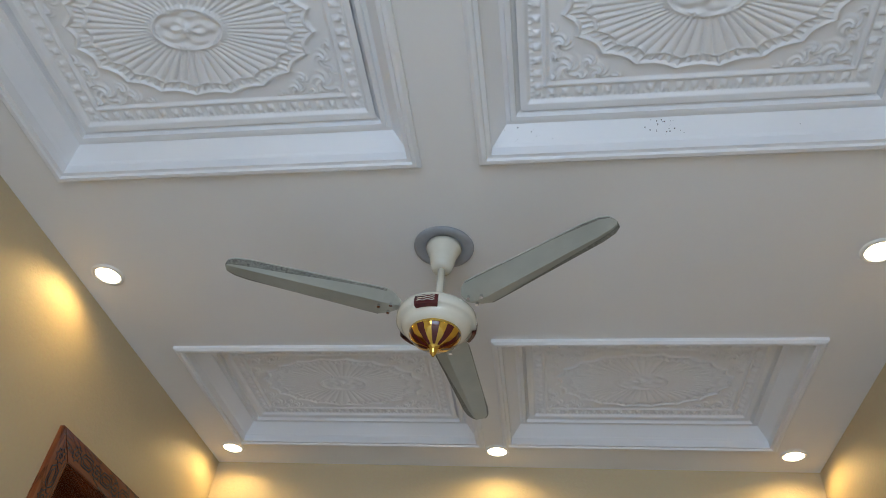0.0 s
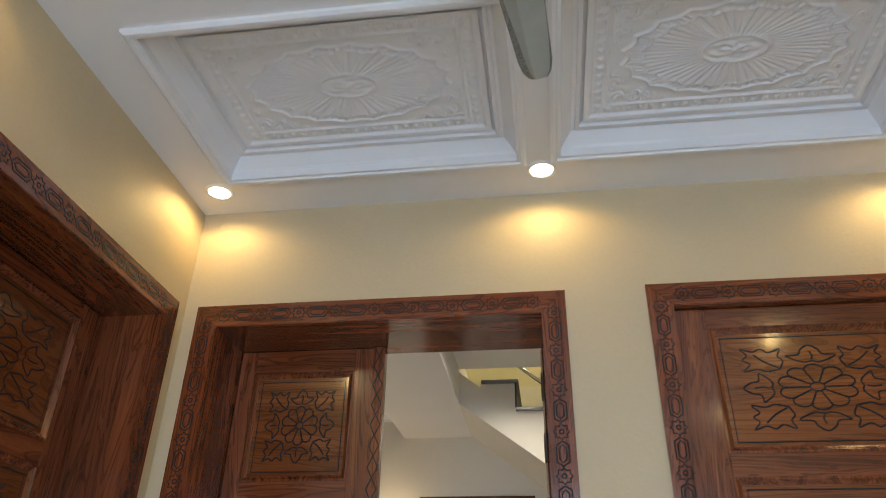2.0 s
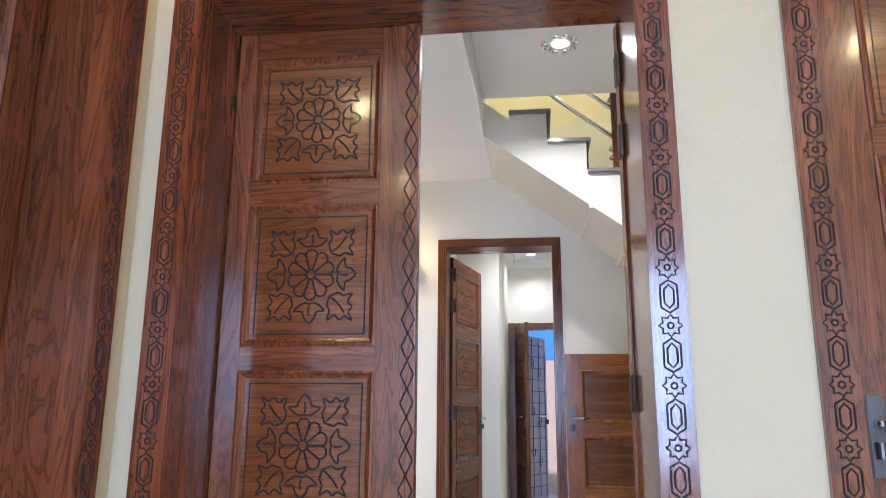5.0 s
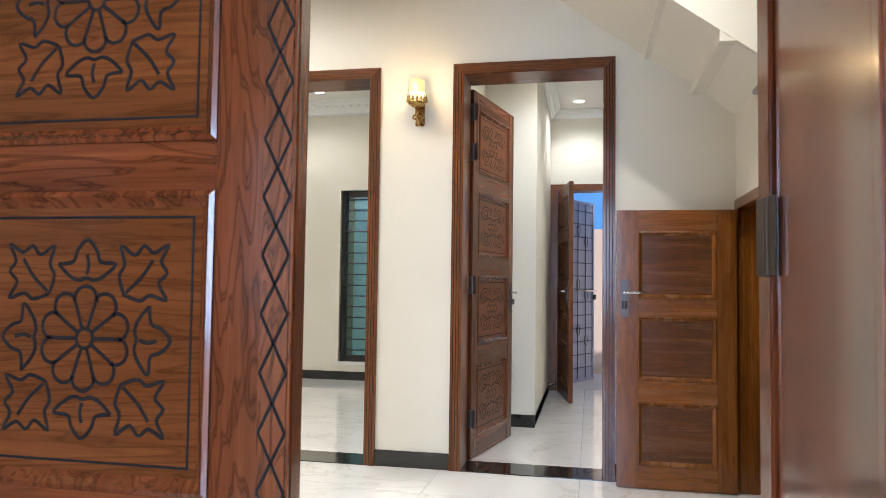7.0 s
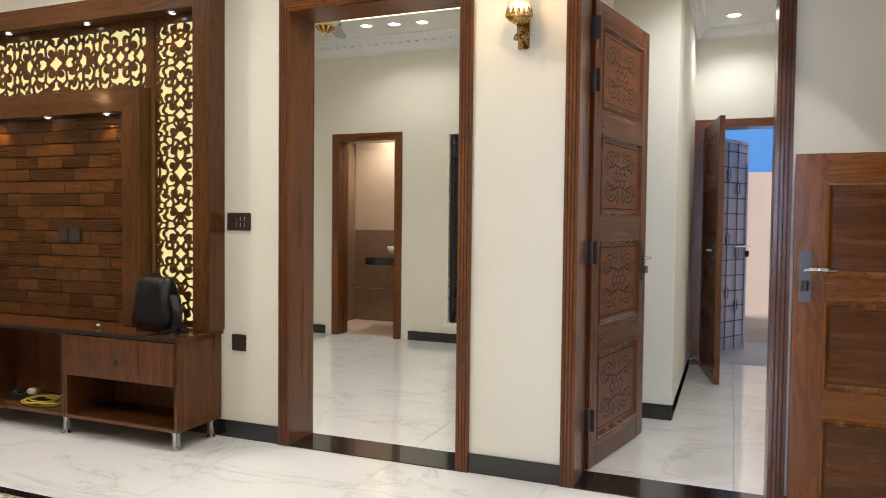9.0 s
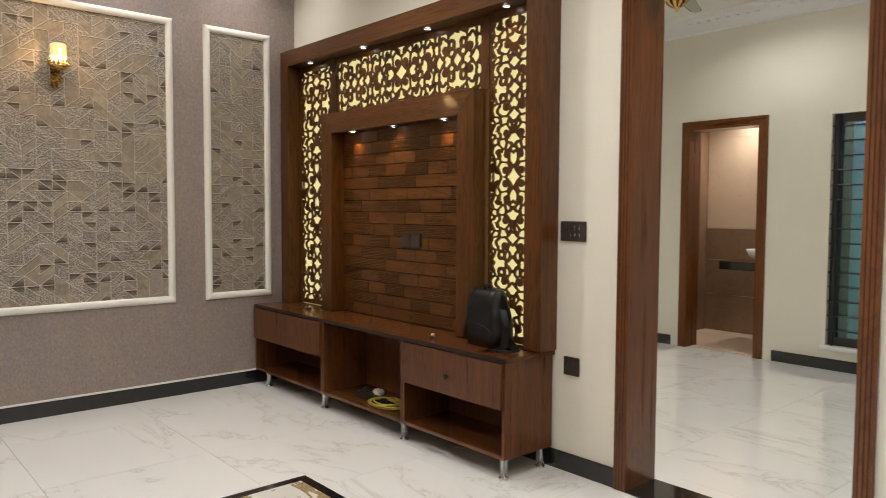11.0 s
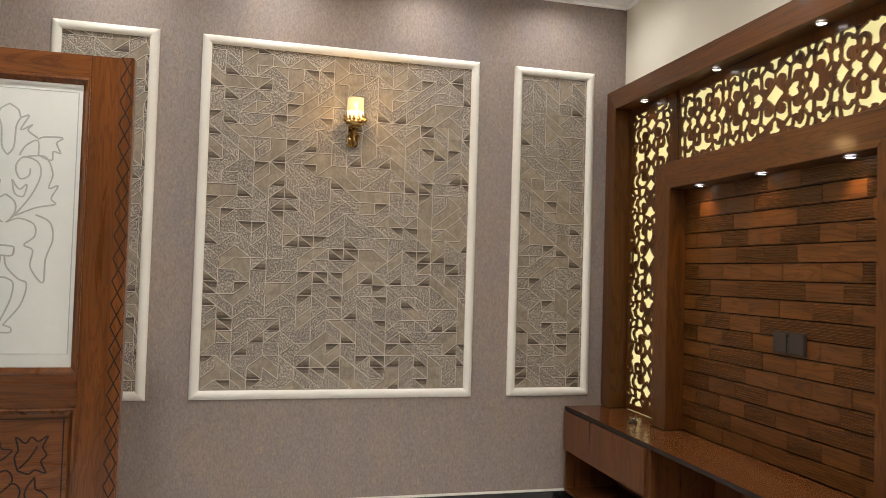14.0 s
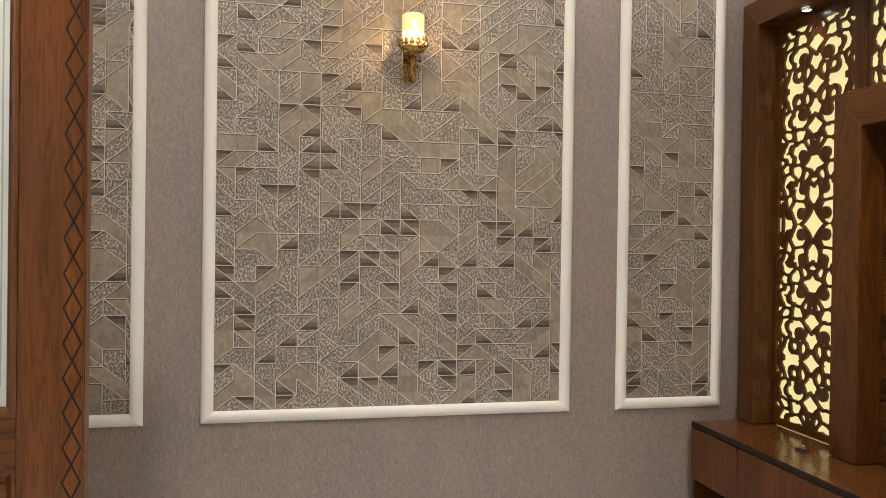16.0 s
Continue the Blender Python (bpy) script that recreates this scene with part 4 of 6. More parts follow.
for px, py, z0, z1 in ((-0.06, 6.19, LAND + 2 * RISE, LAND + 2 * RISE + 0.7), (XE + 0.05, 5.72, LAND - 0.207 * 3 + 0.024, LAND - 0.207 * 3 + 0.95)):
    post = part("newel_post", box_bm(px - 0.026, px + 0.026, py - 0.026, py + 0.026, z0, z1, bev=0.005), WOOD_V, stair, "red-brown wooden baluster post")
    for h in (0.1, 0.16, 0.5):
        part("glass_clip", turned(bmesh.new(), [(0.012, z0 + h - 0.014), (0.016, z0 + h), (0.012, z0 + h + 0.014)], 12, (px - 0.034, py - 0.02)), STEEL, post, "chrome glass clip", True)
part("glass_panel", box_bm(XE + 0.046, XE + 0.054, 5.05, 5.69, LAND - 0.9, LAND - 0.05), SHADE, stair, "clear glass balustrade panel")
# wall below the lower flight, with the low cupboard doorway
bm = bmesh.new()
bx(bm, XE, XE + 0.1, 7.0, YN, 0, 2.04)
bx(bm, XE, XE + 0.1, 6.4, 7.0, 1.52, 2.04)
bx(bm, XE, XE + 0.1, 6.157, 6.4, 0, 2.04)
for k in range(2, 10):
    bx(bm, XE, XE + 0.1, Y0 - 0.22 * k, Y0 - 0.22 * (k - 1), 0, LAND - 0.207 * k - 0.004)
solid("wall_13", bm, OFFWHITE, "off-white wall below the stair with a low doorway")
solid("wall_14", box_bm(1.0, 1.05, 6.2, YN, 0, 2.0), OFFWHITE, "back of the cupboard below the stair")
door_frame("door_4", pose(XE, 7.0, 0, 0, 0, -90), 0.02, 0.6, 1.5, 0.055, 0.24, "brown wooden frame of the low under-stair door", False, 0.015, (OAK_V, OAK_H))
panel_door("plain_panel_door", pose(-0.404, 6.935, 0.005), 0.617, 1.49, 0.035, [(1.01, 1.375), (0.568, 0.914), (0.12, 0.455)], "brown varnished low panelled door swung open against the wall", None, (0.11, 0.10), (0.04, 1.02, 1), "", (OAK_V, OAK_H, OAK_P))
downlight((-0.43, 5.45, 3.14), LAMPC, 0.05)
petals = thing("crystal_ring", pose(-0.43, 5.45, 3.14), "ring of small crystal petals round the passage light", "ceiling light")
for k in range(10):
    a = 2 * math.pi * k / 10
    part("crystal", turned(bmesh.new(), [(0.006, -0.001), (0.02, -0.008), (0.018, -0.016), (0.004, -0.02)], 8, (0.088 * math.cos(a), 0.088 * math.sin(a))), CLEAR, petals, "", True)
# fittings to go with the added lounge lamps
for x, y in SPOTS_LOUNGE:
    downlight((x, y, ZL), LAMPC, 0.045)

# doorways in the lounge wall
BROWN = (PINE_V, PINE_H)
door_frame("door_5", pose(0, YN, 0), -2.825, -1.862, 2.32, 0.066, 0.229, "fluted brown wooden frame of an open doorway", False, 0.02, BROWN, 3)
door_frame("door_6", pose(0, YN, 0), -1.28, -0.475, 2.32, 0.066, 0.229, "fluted brown wooden frame of an open doorway", False, 0.02, BROWN, 3)
CP = [(1.78, 2.19), (1.25, 1.66), (0.70, 1.13), (0.13, 0.57)]
panel_door("carved_door", pose(-1.262, 7.30, 0.005, 0, 0, 77.7), 0.79, 2.295, 0.042, CP, "glossy brown wooden door with scroll carvings, standing open", SCROLL, (0.1, 0.1), (0.745, 1.0, -1), "", (SATIN_V, SATIN_H, PANEL_C), hinges=(2.15, 1.9, 1.07, 0.25), line=0.0068)
for x0, x1 in ((-2.825, -1.862), (-1.28, -0.475)):
    solid("threshold", box_bm(x0, x1, YN - 0.02, YN2, 0.001, 0.006), GRANITE, "polished black granite door threshold")

# skirtings
SK = 0.095
for n, (x0, x1, y0, y1) in enumerate([(XW + 0.012, -2.892, YN - 0.012, YN), (-1.795, -1.347, YN - 0.012, YN), (-0.408, XE, YN - 0.012, YN), (XW, XW + 0.012, YS, YN), (XW, -4.9, YS, YS + 0.012), (-5.2, -4.722, YB - 0.012, YB), (-3.734, -2.0, YB - 0.012, YB), (-1.36, -0.955, 8.426, 8.438), (-0.967, -0.955, 8.438, 10.42)]):
    solid("baseboard", box_bm(x0, x1, y0, y1, 0, SK, bev=0.002), GRANITE, "black polished granite skirting")
solid("trim_bead", box_bm(XW, XW + 0.008, YS, YN - 0.02, SK, SK + 0.012), WHITE, "thin cream bead above the skirting")

# ---- wallpaper panels with white mouldings ----
PANELS = [(3.84, 4.36), (4.574, 6.12), (6.335, 6.85)]
PZ0, PZ1, MW = 0.655, 2.605, 0.05
for n, (y0, y1) in enumerate(PANELS):
    fr = thing("wall_moulding", pose(XW, 0, 0, 0, 0, 90), "white rounded wall moulding framing patterned wallpaper", "wall moulding", "wall mouldings")
    for pts in ([(y0, PZ0), (y1, PZ0), (y1 - MW, PZ0 + MW), (y0 + MW, PZ0 + MW)], [(y1, PZ0), (y1, PZ1), (y1 - MW, PZ1 - MW), (y1 - MW, PZ0 + MW)], [(y1, PZ1), (y0, PZ1), (y0 + MW, PZ1 - MW), (y1 - MW, PZ1 - MW)], [(y0, PZ1), (y0, PZ0), (y0 + MW, PZ0 + MW), (y0 + MW, PZ1 - MW)]):
        bm = bmesh.new()
        rows = []
        for s, h in ((0, 0), (0.06, 0.012), (0.25, 0.021), (0.5, 0.024), (0.75, 0.021), (0.94, 0.012), (1, 0)):
            a = [pts[0][k] + s * (pts[3][k] - pts[0][k]) for k in (0, 1)]
            b = [pts[1][k] + s * (pts[2][k] - pts[1][k]) for k in (0, 1)]
            rows.append((bm.verts.new((a[0], -h - 0.0005, a[1])), bm.verts.new((b[0], -h - 0.0005, b[1]))))
        for (a, b), (c, d) in zip(rows, rows[1:]):
            bm.faces.new((a, b, d, c))
        part("moulding_length", bm, WHITE, fr, "", True)


def paper_pattern(name, y0, y1, z0, z1, seed, cw=0.083, ch=0.0655):
    """Embossed geometric paper: half cells joined into groups, filets on the group borders."""
    rnd = random.Random(seed)
    nx, nz = math.ceil((y1 - y0) / cw), math.ceil((z1 - z0) / ch)
    cell = {}
    for i in range(nx):
        for j in range(nz):
            k = rnd.random()
            last = cell.get((i, j - 1), 1) or cell.get((i, j - 2), 2) or 1
            cell[i, j] = 0 if k < 0.14 else (last if k < 0.70 else 3 - last)
    halves = {}
    for (i, j), d in cell.items():
        c = [(i, j), (i + 1, j), (i + 1, j + 1), (i, j + 1)]
        if d == 0:
            halves[i, j, 0] = c
        elif d == 1:
            halves[i, j, 0], halves[i, j, 1] = [c[0], c[1], c[2]], [c[0], c[2], c[3]]
        else:
            halves[i, j, 0], halves[i, j, 1] = [c[0], c[1], c[3]], [c[1], c[2], c[3]]
    owner = {}
    for key, poly in halves.items():
        for a, b in zip(poly, poly[1:] + poly[:1]):
            owner.setdefault(frozenset((a, b)), []).append(key)
    root = {k: k for k in halves}
    size = {k: 1 for k in halves}
    def find(k):
        while root[k] != k:
            k = root[k]
        return k
    borders = list(owner.items())
    rnd.shuffle(borders)
    for e, ks in borders:
        if len(ks) == 2:
            a, b = find(ks[0]), find(ks[1])
            (p, q) = tuple(e)
            chance = 0.62 if p[1] == q[1] else (0.42 if p[0] == q[0] else 0.12)
            if a != b and size[a] + size[b] <= 4 and rnd.random() < chance:
                root[a] = b
                size[b] += size[a]
    kind = {}
    for k in halves:
        r = find(k)
        if r not in kind:
            q = rnd.random()
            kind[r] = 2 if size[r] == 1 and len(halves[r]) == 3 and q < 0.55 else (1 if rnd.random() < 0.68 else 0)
    bm = bmesh.new()
    verts = {}
    def clampd(p):
        return min(y1, y0 + p[0] * cw), min(z1, z0 + p[1] * ch)
    for k, poly in halves.items():
        pts = [clampd(p) for p in poly]
        t = kind[find(k)]
        area = sum(a[0] * b[1] - b[0] * a[1] for a, b in zip(pts, pts[1:] + pts[:1])) / 2
        if abs(area) < 1e-7:
            continue
        def lay(run, slot, h=0.002):
            f = bm.faces.new([bm.verts.new((XW + 0.001 + h, a, b)) for a, b in run])
            f.material_index = slot
        if t < 2:
            lay(pts, (1, 0)[t])
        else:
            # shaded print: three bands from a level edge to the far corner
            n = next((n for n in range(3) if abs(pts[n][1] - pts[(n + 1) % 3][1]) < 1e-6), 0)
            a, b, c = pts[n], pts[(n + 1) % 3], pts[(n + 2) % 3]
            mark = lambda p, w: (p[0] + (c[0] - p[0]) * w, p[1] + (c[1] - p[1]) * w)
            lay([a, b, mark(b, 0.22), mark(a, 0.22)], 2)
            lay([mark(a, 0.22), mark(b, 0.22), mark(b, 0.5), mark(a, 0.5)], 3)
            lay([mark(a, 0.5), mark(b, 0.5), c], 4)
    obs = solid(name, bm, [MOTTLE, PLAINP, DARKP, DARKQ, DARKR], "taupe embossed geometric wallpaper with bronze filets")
    bm, low = bmesh.new(), bmesh.new()
    for e, ks in owner.items():
        if len(ks) == 2 and find(ks[0]) == find(ks[1]):
            continue
        a, b = (clampd(p) for p in sorted(e))
        if math.hypot(a[0] - b[0], a[1] - b[1]) > 0.004:
            ribbon(bm, [a, b], 0.0036, lambda u, v, h: (XW + 0.0032 + h, u, v), 0.0016)
            # dark band offset down and sideways: the filet's shade put in as colour
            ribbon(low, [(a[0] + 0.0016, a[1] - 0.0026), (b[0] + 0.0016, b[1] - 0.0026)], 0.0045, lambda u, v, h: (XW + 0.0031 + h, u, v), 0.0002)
    part("filet", bm, FILET, obs, "thin pale bronze lines")
    part("filet_edge", low, DARKP, obs, "dark band put in as the shade of the raised lines")


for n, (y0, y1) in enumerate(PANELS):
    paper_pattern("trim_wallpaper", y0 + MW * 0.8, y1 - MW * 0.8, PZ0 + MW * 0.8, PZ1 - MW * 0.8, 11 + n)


# ---- wall sconces ----
def wall_sconce(m):
    """Local: wall plane at y=0, the lamp stands out to -y, shade foot at z=0."""
    s = thing("wall_sconce", m, "brass wall sconce with a lit amber glass candle shade", "wall lamp", "wall sconces")
    part("wall_plate", box_bm(-0.028, 0.028, -0.012, 0.0, -0.12, 0.02, bev=0.005), BRASS, s)
    bm = tube(bmesh.new(), [(0, -0.01, -0.09), (0, -0.05, -0.11), (0, -0.085, -0.085), (0, -0.09, -0.02)], 0.01, 10)
    for sx in (-1, 1):
        tube(bm, [(sx * (0.012 + 0.02 * math.sin(a)), -0.05 - 0.02 * math.cos(a), -0.06 - 0.03 * math.cos(a * 0.7)) for a in [k * 0.5 for k in range(9)]], 0.0055, 8)
    part("scroll_arm", bm, BRASS, s, "cast brass scroll arm", True)
    part("cup", turned(bmesh.new(), [(0.012, -0.03), (0.03, -0.02), (0.05, -0.008), (0.056, 0.002), (0.05, 0.004)], 24, (0, -0.09)), BRASS, s, "", True)
    bm = bmesh.new()
    for k in range(14):
        a = 2 * math.pi * k / 14
        bmesh.ops.create_icosphere(bm, subdivisions=1, radius=0.011, matrix=Matrix.Translation((0.055 * math.cos(a), -0.09 + 0.055 * math.sin(a), 0.013)))
        turned(bm, [(0.006, 0.02), (0.007, 0.028), (0.001, 0.046)], 6, (0.055 * math.cos(a), -0.09 + 0.055 * math.sin(a)))
    part("leaf_crown", bm, BRASS, s, "pierced brass gallery")
    part("candle", turned(bmesh.new(), [(0.045, 0.004), (0.045, 0.132), (0.036, 0.136)], 24, (0, -0.09)), AMBER, s, "glowing amber candle tube", True)
    part("candle_glow", turned(bmesh.new(), [(0.0462, 0.02), (0.0462, 0.06)], 24, (0, -0.09), False), CANDLE, s, "bright lower glow", True)
    g = part("glass_shade", turned(bmesh.new(), [(0.058, 0.004), (0.06, 0.16)], 28, (0, -0.09), False), SHADE, s, "clear glass cylinder", True)
    g.visible_shadow = False
    return s


wall_sconce(pose(XW + 0.006, 5.39, 2.17, 0, 0, 90))
wall_sconce(pose(-1.548, YN, 2.14))
point_lamp("sconce_lamp", (XW + 0.22, 5.39, 2.26), 3.2, (1, 0.6, 0.22), 0.03)
point_lamp("sconce_lamp", (-1.548, YN - 0.22, 2.235), 2.6, (1, 0.66, 0.3), 0.03)
# ---- media wall unit ----
FY, GY = 6.93, 7.035          # front of the frames, face of the pierced screens
UX0, UX1, UZ0, UZ1 = XW + 0.018, -3.257, 0.603, 2.485
FW = 0.115
MX0, MX1, MZ1, MWID = -5.30, -3.745, 1.965, 0.135
unit = thing("media_wall_unit", pose(0, 0, 0), "dark wood media wall unit with backlit pierced scroll screens", "wall unit")


def mitred(x0, x1, z1, w, y0, y1, mats, label):
    for pts, mt in (([(x0, UZ0), (x0 + w, UZ0), (x0 + w, z1 - w), (x0, z1)], mats[0]), ([(x1 - w, UZ0), (x1, UZ0), (x1, z1), (x1 - w, z1 - w)], mats[0]), ([(x0, z1), (x0 + w, z1 - w), (x1 - w, z1 - w), (x1, z1)], mats[1])):
        bm = bmesh.new()
        f = [bm.verts.new((x, y0, z)) for x, z in pts]
        g = [bm.verts.new((x, y1, z)) for x, z in pts]
        bm.faces.new(f)
        bm.faces.new(g)
        for k in range(4):
            bm.faces.new((f[k], f[(k + 1) % 4], g[(k + 1) % 4], g[k]))
        bmesh.ops.recalc_face_normals(bm, faces=bm.faces)
        bmesh.ops.bevel(bm, geom=list(bm.edges), offset=0.002, segments=1, affect="EDGES")
        part(label, bm, mt, unit)


mitred(UX0, UX1, UZ1, FW, FY, YN - 0.001, (TV_V, TV_H), "outer_frame")
mitred(MX0, MX1, MZ1, MWID, FY, YN - 0.001, (TV_V, TV_H), "inner_frame")
for x0, x1, z0 in ((UX0 + FW, MX0 - 0.001, UZ0 + 0.001), (MX1 + 0.001, UX1 - FW, UZ0 + 0.001), (MX0, MX1, MZ1 + 0.001)):
    part("light_panel", box_bm(x0, x1, 7.05, 7.056, z0, UZ1 - FW), BACKLIGHT, unit, "glowing warm white back panel")
part("divider", box_bm(MX0 - 0.012, MX0 + 0.045, GY - 0.004, 7.048, MZ1, UZ1 - FW), TV_V, unit)
part("divider", box_bm(MX1 - 0.045, MX1 + 0.012, GY - 0.004, 7.048, MZ1, UZ1 - FW), TV_V, unit)


def sd_ellipse(x, y, cx, cy, rx, ry, turn=0.0):
    c, s = math.cos(radians(turn)), math.sin(radians(turn))
    dx, dy = x - cx, y - cy
    u, v = c * dx + s * dy, -s * dx + c * dy
    return (np.hypot(u / rx, v / ry) - 1) * min(rx, ry)


def scroll_field(x, y, half):
    """Openings of the pierced screen, mirrored about both middle lines; below zero is open."""
    k = half / 0.225
    p = 1.16
    u = np.abs(x) / k
    v = np.abs(np.mod(y / k + p / 2, p) - p / 2)
    rib = 0.0115
    found = []

    def cut(*ds):
        d = ds[0]
        for e in ds[1:]:
            d = np.minimum(d, e)
        found.append(d)

    def disc(cx, cy, r):
        return np.hypot(u - cx, v - cy) - r

    def horn(cx, cy, r, turn, bite=0.62, off=0.48):
        """A fat crescent whose hollow looks along turn."""
        a = radians(turn)
        return np.maximum(disc(cx, cy, r), bite * r - np.hypot(u - cx - off * r * math.cos(a), v - cy - off * r * math.sin(a)))

    def heart(cx, cy, r, turn):
        """Two lobes and a point that looks along turn."""
        a = radians(turn)
        c, s = math.cos(a), math.sin(a)
        lu, lv = c * (u - cx) + s * (v - cy), np.abs(-s * (u - cx) + c * (v - cy))
        lobe = np.hypot(lu + 0.35 * r, lv - 0.5 * r) - 0.58 * r
        tip = np.maximum(0.66 * lv + 0.62 * (lu - 1.45 * r) * 0.9, -lu - 0.35 * r)
        return np.minimum(lobe, tip)

    def kite(cv, w, near, far):
        """A four-pointed piece on the middle line with hollow sides."""
        h = np.where(v > cv, far, near)
        return (np.power(u / w, 0.72) + np.power(np.abs(v - cv) / h, 0.72) - 1) * min(w, near) * 0.6

    def drop(cx, cy, a, b, turn):
        return sd_ellipse(u, v, cx, cy, a, b, turn)

    # on the middle line
    cut(kite(0.0, 0.062, 0.07, 0.07))
    cut(heart(0, 0.128, 0.034, -90))
    cut(kite(0.186, 0.02, 0.016, 0.016))
    cut(kite(0.245, 0.056, 0.042, 0.085))
    cut(drop(0, 0.352, 0.012, 0.016, 0))
    cut(kite(0.41, 0.05, 0.06, 0.04))
    cut(heart(0, 0.486, 0.03, 90))
    cut(kite(0.58, 0.05, 0.05, 0.05))
    # horns that curl beside it
    cut(horn(0.092, 0.052, 0.047, 200))
    cut(horn(0.150, 0.020, 0.034, 90, 0.6, 0.5))
    cut(drop(0.150, 0.098, 0.02, 0.03, 30))
    cut(horn(0.082, 0.140, 0.042, 160))
    cut(horn(0.155, 0.168, 0.045, 190))
    cut(drop(0.050, 0.200, 0.014, 0.026, 50))
    cut(heart(0.098, 0.222, 0.025, 125))
    cut(drop(0.172, 0.240, 0.024, 0.02, 0))
    cut(horn(0.085, 0.302, 0.046, 215))
    cut(horn(0.152, 0.312, 0.046, 160))
    cut(drop(0.041, 0.348, 0.012, 0.02, -30))
    cut(heart(0.085, 0.378, 0.028, -60))
    cut(drop(0.165, 0.385, 0.028, 0.018, 25))
    cut(horn(0.092, 0.452, 0.05, 150))
    cut(horn(0.160, 0.446, 0.042, 200))
    cut(drop(0.055, 0.530, 0.016, 0.026, -40))
    cut(horn(0.122, 0.548, 0.058, 235, 0.6, 0.45))
    cut(drop(0.098, 0.519, 0.017, 0.014, 0))
    cut(drop(0.18, 0.510, 0.016, 0.024, 0))
    cut(kite(0.30, 0.012, 0.012, 0.012))
    cut(horn(0.206, 0.078, 0.04, 200))
    cut(drop(0.208, 0.02, 0.016, 0.026, 0))
    cut(heart(0.203, 0.14, 0.022, 250))
    cut(horn(0.206, 0.292, 0.04, 120))
    cut(drop(0.207, 0.205, 0.014, 0.03, -20))
    cut(horn(0.210, 0.352, 0.034, 230))
    cut(drop(0.208, 0.412, 0.014, 0.024, 20))
    cut(horn(0.206, 0.548, 0.042, 160))
    cut(drop(0.212, 0.478, 0.013, 0.026, 0))
    for cy in (0.075, 0.128, 0.205, 0.268, 0.350, 0.412, 0.480, 0.57):
        cut((np.power(np.abs(0.232 - u) / 0.034, 0.8) + np.power(np.abs(v - cy) / 0.026, 0.8) - 1) * 0.018)
    two = np.sort(np.stack(found), 0)[:2]
    return np.maximum(two[0] - 0.0035, rib - (two[1] - two[0])) * k


def screen(name, x0, x1, z0, z1, parent, turn=False):
    """A pierced board cut by walking the squares of a fine grid."""
    step = 0.0042
    nx, nz = int((x1 - x0) / step), int((z1 - z0) / step)
    X, Z = np.meshgrid(np.linspace(x0, x1, nx + 1), np.linspace(z0, z1, nz + 1), indexing="ij")
    cx, cz = (x0 + x1) / 2, (z0 + z1) / 2
    half = ((z1 - z0) if turn else (x1 - x0)) / 2
    F = scroll_field(Z - cz, X - cx, half) if turn else scroll_field(X - cx, Z - cz, half)
    lip = np.minimum(np.minimum(X - x0, x1 - X), np.minimum(Z - z0, z1 - Z))
    F = np.where(lip < 0.012, np.maximum(F, 0.004), F)
    F = np.where((z1 - Z < 0.045) | (Z - z0 < (0.012 if turn else 0.03)), np.maximum(F, 0.004), F)
    verts, faces, edge_at, corner_at = [], [], {}, {}
    def corner(i, j):
        if (i, j) not in corner_at:
            corner_at[i, j] = len(verts)
            verts.append((X[i, j], GY, Z[i, j]))
        return corner_at[i, j]
    def crossing(a, b):
        key = (a, b) if a < b else (b, a)
        if key not in edge_at:
            p, q = key
            t = F[p] / (F[p] - F[q])
            edge_at[key] = len(verts)
            verts.append((X[p] + t * (X[q] - X[p]), GY, Z[p] + t * (Z[q] - Z[p])))
        return edge_at[key]
    rims = []
    S = F > 0
    for i in range(nx):
        for j in range(nz):
            cs = ((i, j), (i + 1, j), (i + 1, j + 1), (i, j + 1))
            s = [S[c] for c in cs]
            if not any(s):
                continue
            poly, marks = [], []
            for k in range(4):
                if s[k]:
                    poly.append(corner(*cs[k]))
                if s[k] != s[(k + 1) % 4]:
                    c = crossing(cs[k], cs[(k + 1) % 4])
                    poly.append(c)
                    marks.append(c)
            faces.append(poly)
            if len(marks) == 2:
                rims.append(tuple(marks))
    back = {}
    for a, b in rims:
        for m in (a, b):
            if m not in back:
                back[m] = len(verts)
                x, y, z = verts[m]
                verts.append((x, y + 0.011, z))
        faces.append([a, b, back[b], back[a]])
    me = bpy.data.meshes.new(name)
    me.from_pydata(verts, [], faces)
    me.materials.append(TV_V)
    ob = new(name, me)
    ob.parent = parent
    return tagged(ob, "dark wood board pierced with scrolls and hearts")


screen("pierced_screen", UX0 + FW, MX0 - 0.012, UZ0, UZ1 - FW, unit)
screen("pierced_screen", MX1 + 0.012, UX1 - FW, UZ0, UZ1 - FW, unit)
screen("pierced_screen", MX0 + 0.045, MX1 - 0.045, MZ1, UZ1 - FW, unit, True)

